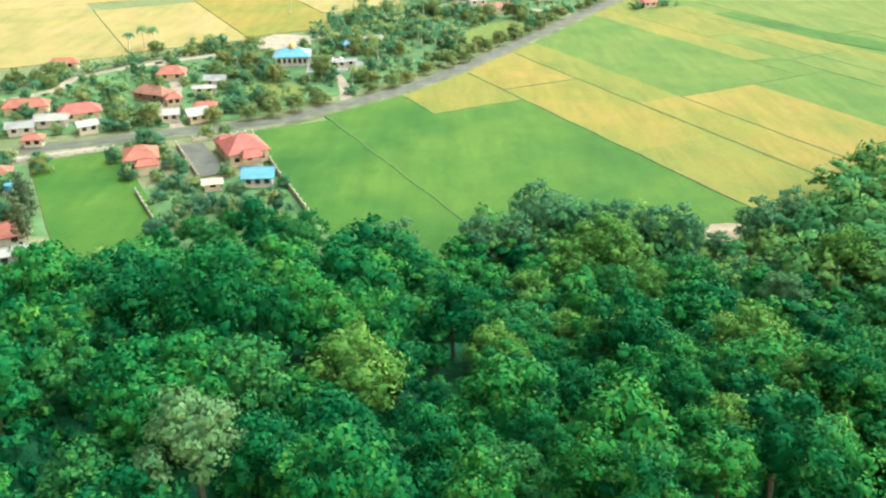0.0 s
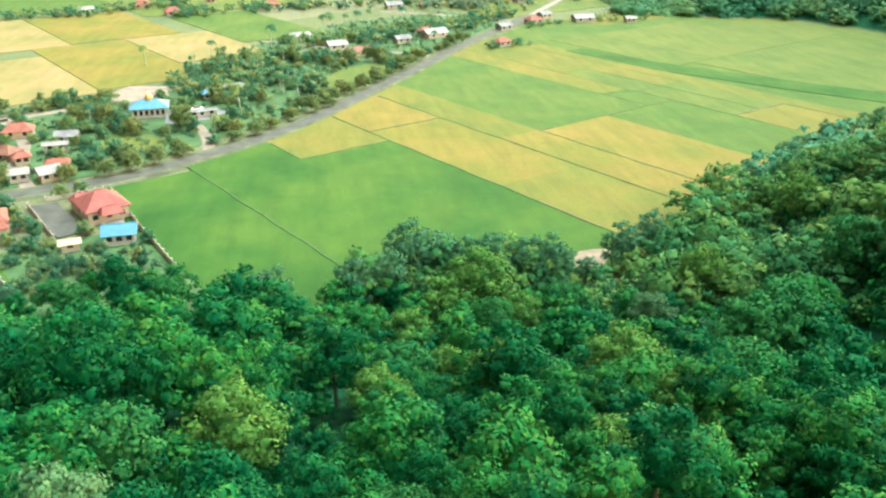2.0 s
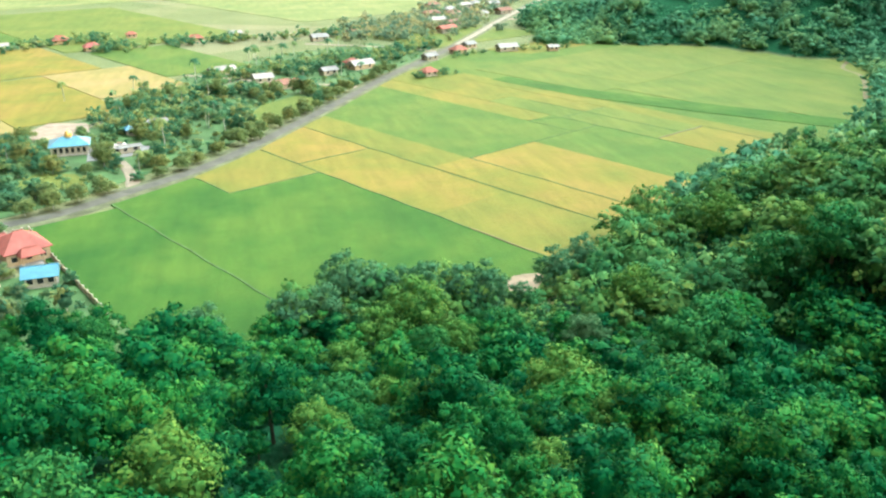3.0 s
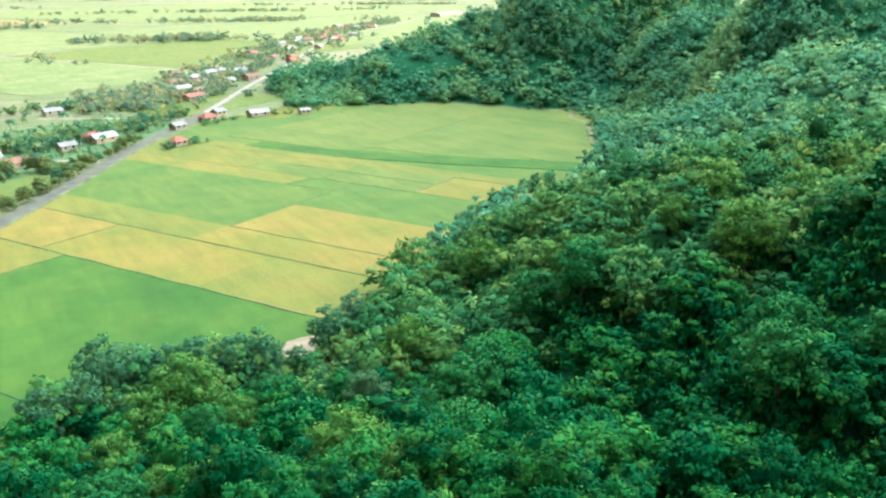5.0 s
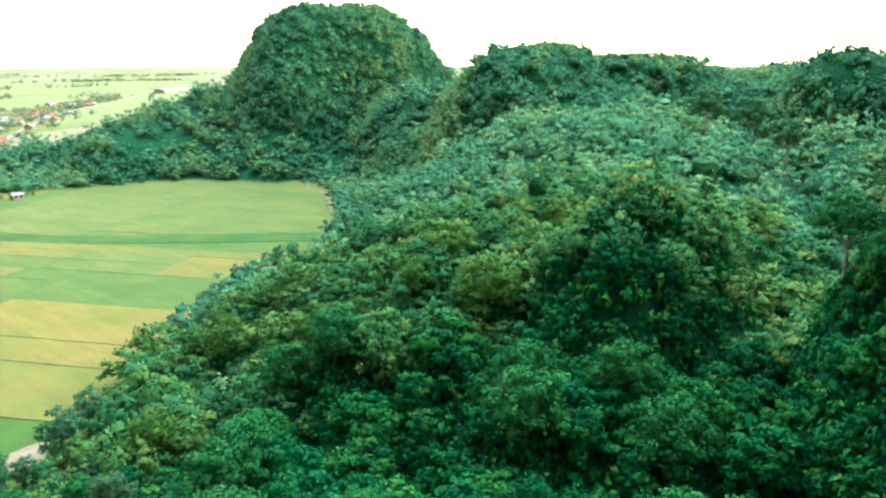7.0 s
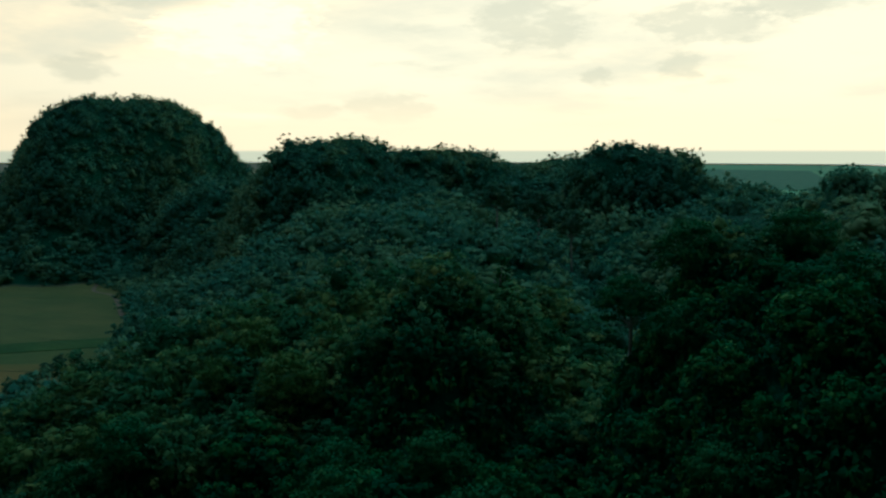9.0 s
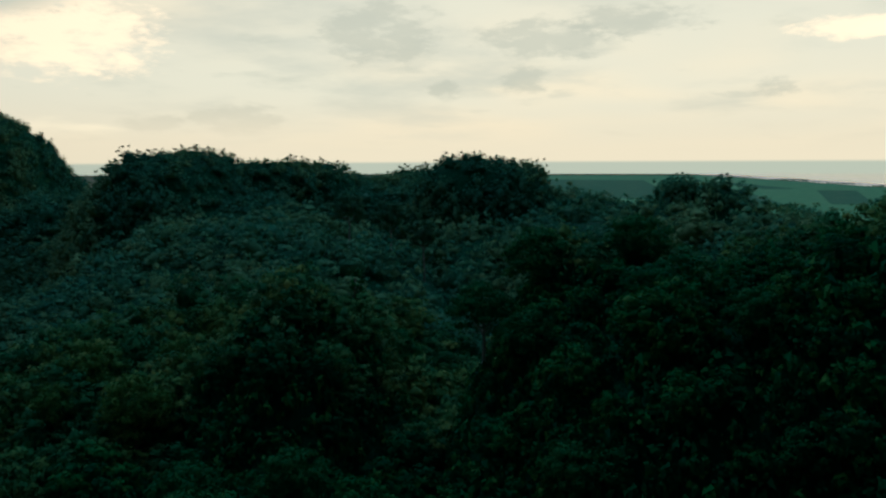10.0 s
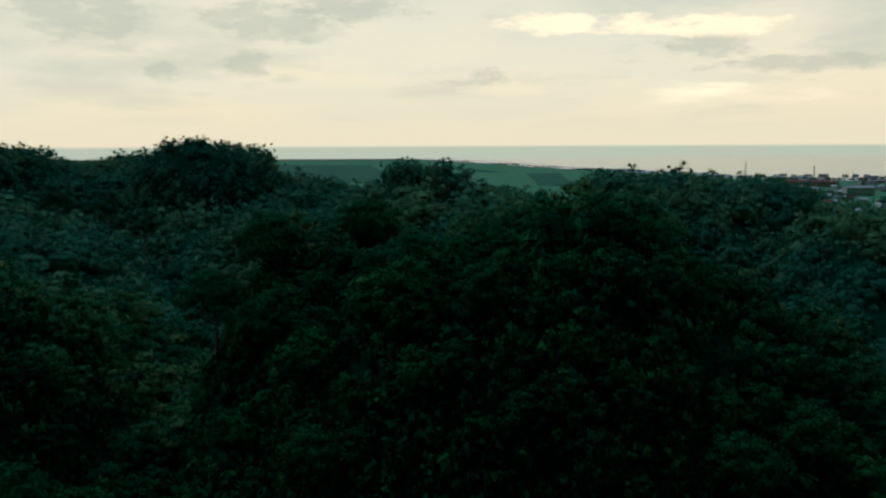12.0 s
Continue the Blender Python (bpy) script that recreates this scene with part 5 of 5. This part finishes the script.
def fence(points, post_gap, height, mat, label):
    """A compound wall: posts with caps and panels between them."""
    e = new("fence")
    pts = [Vector((p[0], p[1], 0)) for p in points]
    for a, b in zip(pts, pts[1:]):
        n_ = max(1, round((b - a).length / post_gap))
        turn = math.atan2(b.y - a.y, b.x - a.x)
        for i in range(n_ + 1):
            p = a.lerp(b, i / n_)
            m = Matrix.Translation(p) @ Matrix.Rotation(turn, 4, "Z")
            bm = box(-0.17, 0.17, -0.17, 0.17, -0.2, height + 0.25)
            box(-0.23, 0.23, -0.23, 0.23, height + 0.25, height + 0.37, bm)
            bm.transform(m)
            part("post", bm, WALL_WHITE, e)
            if i < n_:
                q = a.lerp(b, (i + 0.5) / n_)
                half = (b - a).length / n_ / 2 - 0.18
                bm = box(-half, half, -0.06, 0.06, -0.2, height)
                bm.transform(Matrix.Translation(q) @ Matrix.Rotation(turn, 4, "Z"))
                part("panel", bm, mat, e)
    e.location = (0, 0, 0.3)
    return tagged(e, label, "fence")


fence([field(-55.5, -6), field(-58.5, 26), field(-60.5, 56)], 3.0, 1.3, WALL_CREAM, "cream masonry compound wall with white posts along the paddy")
fence([field(-76.5, -6), field(-77, 20)], 2.6, 1.1, WALL_CREAM, "cream compound wall with white posts along the driveway")
fence([field(-71.5, -8.5), field(-57, -7)], 2.2, 1.0, WALL_WHITE, "low white front wall with posts")
fence([field(-92.5, 22), field(-92, 46)], 3.0, 1.0, CONCRETE, "weathered concrete boundary fence beside the lawn")
fence([field(-116, -13.5), field(-92, -12)], 2.4, 0.8, TRIM, "low pale roadside railing with posts")


def water_tower(x, y):
    e = new("water_tower")
    for px in (-1, 1):
        for py in (-1, 1):
            part("leg", box(px - 0.1, px + 0.1, py - 0.1, py + 0.1, -0.2, 5.0), STEEL, e)
    part("platform", box(-1.3, 1.3, -1.3, 1.3, 5.0, 5.15), STEEL, e)
    bm = bmesh.new()
    bmesh.ops.create_cone(bm, cap_ends=True, segments=16, radius1=1.1, radius2=1.1, depth=1.5, matrix=Matrix.Translation((0, 0, 5.95)))
    part("tank", bm, ROOF_BLUE, e, "round blue tank")
    e.matrix_basis = Matrix.Translation((x, y, 0.1))
    return tagged(e, "blue water tank on a steel stand", "water tower")


water_tower(-97, 176)

# ---------------------------------------------------------------- the far town, its masts
TOWN_PALE = plain("whitewashed town roofs", (0.78, 0.78, 0.68), 0.7, vary=0.3, scale=0.05, fine=0.5)
town_rng = np.random.default_rng(21)
for i in range(90):
    x = town_rng.uniform(880, 2000)
    y = -0.44 * x + town_rng.uniform(-200, 120) - 20
    sx, sy = town_rng.uniform(8, 22), town_rng.uniform(7, 12)
    roof, label = [(TOWN_PALE, "distant town building with pale roof"), (TILE_PINK, "distant town building with red roof"), (ROOF_GREY, "distant town building with grey roof"), (TOWN_PALE, "distant town building with pale roof")][town_rng.integers(4)]
    house(x, y, town_rng.uniform(0, 90), (sx, sy), roof, TOWN_PALE, label, town_rng.uniform(3, 7), 2.0, 0.0, windows=4, name="town_building")
house(1531, -677, 55, (86, 24), TILE_PINK, WALL_CREAM, "long cream town hall block with faded red roof", 9, 3, 0.0, windows=9, name="town_building")
house(1263, -628, 92, (42, 15), TOWN_PALE, TOWN_PALE, "long white town block with pale roof", 12, 2.5, 0.0, windows=9, name="town_building")
house(1061, -478, 40, (34, 12), TILE_RED, WALL_CREAM, "low market hall with orange-red roof", 5, 3, 0.0, windows=6, name="town_building")
house(905, -440, 60, (26, 12), TOWN_PALE, TOWN_PALE, "white hall with pale metal roof", 6, 2.5, 0.0, windows=5, name="town_building")
# white houses between the trees behind the shore
for i in range(46):
    f = town_rng.uniform(0, 1)
    x, y = 2380 - 560 * f + town_rng.uniform(-60, 20), -545 - 190 * f + town_rng.uniform(0, 110)
    house(x, y, town_rng.uniform(0, 90), (town_rng.uniform(12, 26), town_rng.uniform(9, 14)), TOWN_PALE, TOWN_PALE, "white shore house with pale roof among trees", town_rng.uniform(4, 8), 2.5, 0.0, windows=3, name="shore_house")


def mast(x, y, h):
    e = new("lattice_mast")
    co_pairs = [(-1, -1), (1, -1), (1, 1), (-1, 1)]
    for a_, b_ in co_pairs:
        co, fa = [], []
        tube(co, fa, (a_ * 2, b_ * 2, 0), (a_ * 0.5, b_ * 0.5, h), 0.3, 0.22, 4)
        me = bpy.data.meshes.new("leg")
        me.from_pydata(co, [], fa)
        me.materials.append(STEEL)
        new("leg", me).parent = e
    for i in range(9):
        co, fa = [], []
        z0, z1 = h * i / 9, h * (i + 1) / 9
        w0, w1 = 2 - 1.5 * i / 9, 2 - 1.5 * (i + 1) / 9
        for (a_, b_), (c_, d_) in zip(co_pairs, co_pairs[1:] + co_pairs[:1]):
            tube(co, fa, (a_ * w0, b_ * w0, z0), (c_ * w1, d_ * w1, z1), 0.18, 0.18, 4)
        me = bpy.data.meshes.new("brace")
        me.from_pydata(co, [], fa)
        me.materials.append(STEEL)
        new("brace", me).parent = e
    e.location = (x, y, 0)
    return tagged(e, "tall grey steel lattice mast near the shore", "mast")


for x, y, h in [(2290, -655, 37), (2120, -770, 35), (1800, -800, 31)]:
    mast(x, y, h)

# ---------------------------------------------------------------- garden trees, palms, hedges, far belts
GARDEN = []
for i in range(6):
    r = (1.7, 2.3, 2.9)[i % 3]
    GARDEN.append((trunk_mesh("garden trunk", 2.2, 0.14, r, 4), crown_mesh("garden crown", r, 2.6 + 0.6 * (i % 2), 12, 32, 0.36, LEAF_VILLAGE_HAZED, lump=(0.28, 0.48))))
    GARDEN[-1][1].transform(Matrix.Translation((0, 0, 0.9)))
LEAF_YELLOW = leafy("yellowish roadside leaves", (0.110, 0.170, 0.065), (0.145, 0.200, 0.074), (0.185, 0.225, 0.086), sheer=0.48, per_tree=0.12)
ROADSIDE = []
for i in range(3):
    ROADSIDE.append((trunk_mesh("roadside trunk", 2.6, 0.13, 2.2, 4), crown_mesh("roadside crown", 2.9, 3.4, 14, 36, 0.36, LEAF_YELLOW, lump=(0.26, 0.44))))
    ROADSIDE[-1][1].transform(Matrix.Translation((0, 0, 1.5)))


def plant(kinds, x, y, s, name, label, category="tree", group=""):
    tr, cr = kinds[rng.integers(len(kinds))]
    g = float(ground_height(x, y))
    m = Matrix.Translation((x, y, g)) @ Matrix.Rotation(rng.uniform(0, 6.28), 4, "Z") @ Matrix.Diagonal((s, s, s * rng.uniform(0.85, 1.3), 1))
    return tree_thing(name, tr, cr, m, label, category, group)


road_pts = np.array([(p.x, p.y) for p in MAIN_LINE])
lane_pts = np.array([(p.x, p.y) for ln in LANES for p in smooth_line(ln, 3)])


def free(x, y, gap=4.6):
    if any((x - hx) ** 2 + (y - hy) ** 2 < hr ** 2 for hx, hy, hr in homes):
        return False
    return np.hypot(road_pts[:, 0] - x, road_pts[:, 1] - y).min() > gap + 1.6 and np.hypot(lane_pts[:, 0] - x, lane_pts[:, 1] - y).min() > 2.6


def lane_gap(x, y):
    return np.hypot(lane_pts[:, 0] - x, lane_pts[:, 1] - y).min()


# trees along the road's village side
line = smooth_line([(-62, 252), (-40, 262), (-24, 279), (-8, 297), (8, 322), (26, 352), (44, 382), (62, 412)], 1.0)
d = 0.0
while d < len(line) - 1:
    p = line[int(d)]
    plant(ROADSIDE if rng.uniform() < 0.7 else GARDEN, p.x + rng.uniform(-1.5, 1.5), p.y + rng.uniform(-1.5, 1.5), rng.uniform(0.8, 1.25), "roadside_tree", "small yellowish green roadside tree", group="trees along the road")
    d += rng.uniform(9.0, 16.0)
s_at = -62.0
while s_at < 170:
    p = field(s_at, road_w(s_at) - rng.uniform(4.6, 6.0))
    if all((p.x - hx) ** 2 + (p.y - hy) ** 2 > hr ** 2 for hx, hy, hr in homes) and lane_gap(p.x, p.y) > 3:
        plant(ROADSIDE, p.x, p.y, rng.uniform(0.75, 1.2), "roadside_tree", "small yellowish green roadside tree", group="trees along the road")
    s_at += rng.uniform(7.0, 12.0)
# gardens of the village
VILLAGE = [(-165, 232), (-128, 224), (-90, 233), (-62, 246), (-44, 262), (-26, 284), (-6, 306), (14, 340), (36, 378), (70, 428), (118, 496), (92, 540), (30, 510), (-20, 450),
           (-40, 384), (-70, 342), (-104, 326), (-132, 296), (-150, 272)]
cand = spread(5.2, 0.5, -170, 130, 200, 545)
cand = cand[in_poly(cand[:, 0], cand[:, 1], VILLAGE)]
meadow = [(5, 345), (18, 338), (32, 358), (40, 380), (30, 388), (14, 372)]
lot = [(-70, 268), (-52, 266), (-44, 272), (-50, 282), (-62, 284)]
count = 0
for x, y in cand:
    if count >= 215 or not free(x, y) or in_poly(np.array([x]), np.array([y]), meadow)[0] or in_poly(np.array([x]), np.array([y]), lot)[0]:
        continue
    grove = noise.noise((x / 26, y / 26, 0)) > 0.0
    if rng.uniform() > (0.72 if grove else 0.32):
        continue
    plant(ROADSIDE if rng.uniform() < 0.22 else GARDEN, x, y, rng.uniform(0.8, 1.45) if grove else rng.uniform(0.5, 1.0), "garden_tree", "leafy green garden tree between village houses", group="garden trees of the village")
    count += 1
# gardens south of the road, up to the wood
for x, y, s in [field(-70, 33, 0.8), field(-72, 31, 0.7), field(-59.5, 34, 0.8), field(-66, 37, 0.4), field(-70, 21, 0.8), field(-67, -10, 0.9), field(-62, -10, 0.8), field(-81, 0, 1.0),
                field(-81, 8, 0.9), field(-80, 16, 1.1), field(-83, 22, 0.9), field(-86, 16, 0.8), field(-82, -8, 1.3), field(-84, -9, 1.2), field(-88, -8, 0.9), field(-79, 24, 0.7), field(-84, 36, 0.9), field(-80, 40, 1.0),
                field(-76, 44, 1.1), field(-72, 46, 1.0), field(-66, 48, 1.2), field(-89, 44, 0.8), (-67, 190, 0.7), (-61, 187, 0.6), (-59, 174, 0.8), (-54, 172, 0.8), (-62, 165, 0.9), (-56, 165, 0.8), field(-81, 30, 0.6), field(-88, 28, 0.7), field(-92.5, 12, 0.8), field(-93.5, -2, 1.1), field(-79, 12, 0.7)]:
    plant(GARDEN, x, y, s, "garden_tree", "leafy green garden tree beside the houses", group="garden trees of the village")
for x, y, s in [(-103, 190, 1.1), (-100, 184, 0.9), (-106, 186, 1.3), (-95, 171, 1.1), (-98, 168, 1.3), (-91, 150, 0.9), (-101, 200, 1.0), (-104, 205, 0.8), (-112, 201, 1.1), (-113, 207, 0.9)]:
    plant(GARDEN, x, y, s, "garden_tree", "leafy green garden tree beside the houses", group="garden trees of the village")
# the wood's edge behind the gardens
for x, y, s in [(-61, 147, 0.7), (-55, 150, 0.85), (-50, 156, 0.8), (-45, 153, 0.9), (-44, 160, 0.75), (-38, 156, 0.95), (-37, 161, 0.7), (-32, 158, 0.85), (-27, 155, 0.85), (-22, 153, 0.65), (-18, 150, 0.6), (-35, 151, 0.9), (-28, 149, 0.9)]:
    plant([NEAR[0], NEAR[4], (BROAD, LIME)], x, y, s, "forest_tree", "leafy tree at the wood's edge behind the gardens", group="trees of the hill forest")
# one tall feathery tree between the lawn and the white house
LEAF_GREY = leafy("grey-green feathery leaves", (0.035, 0.070, 0.040), (0.075, 0.115, 0.060), (0.130, 0.165, 0.085), per_tree=0.1)
feather = crown_mesh("feathery crown", 2.6, 11.0, 46, 44, 0.26, LEAF_GREY, lump=(0.2, 0.36), low=1.3)
feather.transform(Matrix.Translation((0, 0, 4.0)))
for x, y, s in [(-88.5, 165, 0.95), (-86, 157, 0.8), (-92, 171, 0.75)]:
    tree_thing("feathery_tree", trunk_mesh("tall trunk", 11, 0.25, 2.0, 7), feather, Matrix.Translation((x, y, 0)) @ Matrix.Diagonal((s, s, s, 1)), "tall grey-green feathery tree beside the lawn", "tree")


def palm_meshes():
    co, fa = [], []
    for i in range(5):
        tube(co, fa, (0.12 * i * i * 0.25, 0, 1.6 * i - 0.3), (0.12 * (i + 1) ** 2 * 0.25, 0, 1.6 * (i + 1) - 0.3), 0.2 - 0.015 * i, 0.185 - 0.015 * i, 6)
    tm = bpy.data.meshes.new("palm trunk")
    tm.from_pydata(co, [], fa)
    tm.materials.append(BARK)
    co, fa = [], []
    for i in range(15):
        an, up = i * 2.399, rng.uniform(0.1, 0.9)
        dx, dy = math.cos(an), math.sin(an)
        prev = None
        for k in range(6):
            f = k / 5
            rr, zz = 2.5 * f, 7.7 + up * 2.2 * f - 2.6 * f * f
            wdt = 0.42 * math.sin(math.pi * min(0.98, f * 0.9 + 0.1)) + 0.03
            c = len(co)
            co += [(0.75 + dx * rr - dy * wdt, dy * rr + dx * wdt, zz - 0.18), (0.75 + dx * rr, dy * rr, zz), (0.75 + dx * rr + dy * wdt, dy * rr - dx * wdt, zz - 0.18)]
            if k:
                fa += [(c - 3, c - 2, c + 1, c), (c - 2, c - 1, c + 2, c + 1)]
    cm = bpy.data.meshes.new("palm fronds")
    cm.from_pydata(co, [], fa)
    cm.materials.append(LEAF_VILLAGE_HAZED)
    return tm, cm


PALM = [palm_meshes()]
n_palm = 0
while n_palm < 34:
    x, y = rng.uniform(-150, 110), rng.uniform(225, 530)
    if in_poly(np.array([x]), np.array([y]), VILLAGE)[0] and free(x, y):
        plant(PALM, x, y, rng.uniform(0.8, 1.25), "coconut_palm", "slender coconut palm among village gardens", "palm", "palms of the village")
        n_palm += 1
for x, y in [(-116, 330), (-111, 329), (-121, 327), (-70, 400), (-42, 412)]:
    plant(PALM, x, y, 1.0, "coconut_palm", "lone palm at the edge of the ripe fields", "palm", "palms of the village")
# lone trees at the edge of the paddy
EDGE = []
for i in range(3):
    EDGE.append((trunk_mesh("edge trunk", 5.0, 0.25, 3.0, 4, BARK_DARK), crown_mesh("edge crown", 4.6, 7.0, 30, 60, 0.30, LEAF_HILL, low=1.7)))
    EDGE[-1][1].transform(Matrix.Translation((0, 0, 3.4)))
for x, y, k in [(143, 228, 0.55), (149, 230, 0.65), (156, 234, 0.6), (163, 238, 0.7), (170, 243, 0.62), (178, 248, 0.7), (186, 252, 0.6), (195, 257, 0.62), (205, 261, 0.5)]:
    plant(EDGE, x, y, k, "field_edge_tree", "round dark green tree at the edge of the paddy", group="trees at the paddy edge")
for x, y, k in [(-8, 147, 0.95), (8, 151, 1.0), (15, 153, 0.95), (19, 160, 1.1), (25, 162, 1.2), (30, 157, 1.05), (36, 154, 1.0), (43, 154, 1.05), (48, 152, 0.95), (53, 157, 0.6), (57, 155, 0.5), (67, 162, 0.95), (76, 168, 0.95)]:
    plant(EDGE, x, y, k, "field_edge_tree", "broad grey-green tree where the forest meets the paddy", group="trees at the paddy edge")

BELT = [arrays(crown_mesh("belt crown", 3.2, 3.6, 4, 9, 0.75, LEAF_VILLAGE_HAZED, lump=(0.34, 0.52), fine=False)) for i in range(3)]


def belt(name, lines, n_, width, label, smin=0.6, smax=1.3, mat=None, groves=0):
    rows_ = []
    hearts = rng.uniform(0, 1, max(1, groves))
    for k in range(n_):
        a_, b_ = lines[rng.integers(len(lines))]
        f = float(rng.choice(hearts) + rng.normal() * 0.035) if groves else rng.uniform()
        clump = 0.5 + 0.5 * noise.noise((f * 9, a_[0] * 0.01, 3.1))
        if rng.uniform() > 0.35 + clump:
            continue
        x, y = a_[0] + (b_[0] - a_[0]) * f + rng.normal() * width, a_[1] + (b_[1] - a_[1]) * f + rng.normal() * width
        if np.hypot(road_pts[:, 0] - x, road_pts[:, 1] - y).min() < 9 or any((x - hx) ** 2 + (y - hy) ** 2 < (hr + 1) ** 2 for hx, hy, hr in homes):
            continue
        s = rng.uniform(smin, smax)
        rows_.append((x, y, 0.6 * s, rng.uniform(0, 6.28), s, s, rng.integers(3)))
    return tagged(joined(name, BELT, rows_, mat or LEAF_VILLAGE_HAZED, rng.uniform(0, 1, len(rows_))), label, "trees", kind="stuff")


belt("canal_hedge", [((-230, 229), (-147, 276)), ((-147, 276), (-112, 313)), ((-112, 313), (-69, 339)), ((-69, 339), (-32, 386)), ((-32, 386), (30, 474))], 240, 1.6, "bushy green hedge along the canal", 0.3, 0.75)
belt("farm_grove", [((-170, 545), (-120, 560)), ((-118, 572), (-70, 590)), ((-70, 545), (-60, 552)), ((-40, 560), (20, 572)), ((20, 570), (110, 590))], 210, 6, "dark green grove round distant farmhouses", 0.7, 1.4)
belt("village_grove", [((-55, 350), (-20, 330)), ((-48, 372), (-5, 400)), ((-10, 430), (60, 470)), ((60, 470), (130, 520)), ((-30, 345), (-10, 365)), ((30, 440), (90, 480))], 330, 6, "dense green trees of the village", 0.7, 1.5)
belt("far_village_trees", [((140, 545), (330, 870)), ((120, 560), (290, 890)), ((330, 870), (560, 1215)), ((290, 890), (540, 1260)), ((560, 1215), (760, 1460)), ((80, 560), (150, 640))], 1100, 16, "green trees of the village along the far road", 0.8, 1.7, LEAF_BELT_HAZED)
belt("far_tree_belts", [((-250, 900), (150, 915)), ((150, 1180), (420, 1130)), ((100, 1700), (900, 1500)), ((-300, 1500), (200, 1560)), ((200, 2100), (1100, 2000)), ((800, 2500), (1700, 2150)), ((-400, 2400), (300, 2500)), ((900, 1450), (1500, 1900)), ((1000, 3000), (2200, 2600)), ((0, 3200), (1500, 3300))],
     1500, 20, "distant tree belts between far fields", 1.0, 2.4, LEAF_BELT_HAZED, 11)
belt("field_edge_bushes", [((114, 476), (150, 490)), ((150, 494), (206, 491)), ((93, 416), (112, 428)), ((124, 480), (142, 498))], 90, 2.5, "green bushes round the houses at the field edge", 0.4, 0.95)
belt("coast_trees", [((1640, -1180), (1760, -900)), ((1770, -890), (1960, -660)), ((1980, -660), (2420, -500)), ((2420, -500), (2990, -340)), ((2990, -340), (4200, -60))], 1000, 26, "dark casuarina belt behind the shore", 0.5, 1.25, LEAF_FAR_HAZED, 7)
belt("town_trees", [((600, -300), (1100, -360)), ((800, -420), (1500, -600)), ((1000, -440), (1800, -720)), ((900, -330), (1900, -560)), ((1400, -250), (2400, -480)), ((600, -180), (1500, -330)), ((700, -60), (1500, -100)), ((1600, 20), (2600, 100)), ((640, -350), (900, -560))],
     1300, 20, "dark trees between town roofs and fields", 1.2, 2.5, LEAF_FAR_HAZED)

# low garden bushes, too many to count
SMALL = [arrays(crown_mesh("bush", 1.1, 1.1, 3, 12, 0.36, LEAF_VILLAGE_HAZED, lump=(0.4, 0.6), fine=False)) for i in range(3)]
spots2 = spread(3.0, 0.5, -170, 130, 200, 545)
spots2 = spots2[in_poly(spots2[:, 0], spots2[:, 1], VILLAGE)]
rows = []
for x, y in spots2:
    if rng.uniform() < 0.42 and free(x, y, 3.5) and not in_poly(np.array([x]), np.array([y]), meadow)[0]:
        k = rng.uniform(0.5, 1.2)
        rows.append((x, y, 0.1, rng.uniform(0, 6.28), k, k * rng.uniform(0.7, 1.2), rng.integers(3)))
for i in range(80):
    p = field(rng.uniform(-92, -61), rng.uniform(20, 54))
    if p.y > 168 and free(p.x, p.y, 3.0):
        k = rng.uniform(0.4, 1.1)
        rows.append((p.x, p.y, 0.1, rng.uniform(0, 6.28), k, k, rng.integers(3)))
tagged(joined("garden_bushes", SMALL, rows, LEAF_VILLAGE_HAZED, rng.uniform(0, 1, len(rows))), "low mixed green bushes in village gardens", "bushes", kind="stuff")
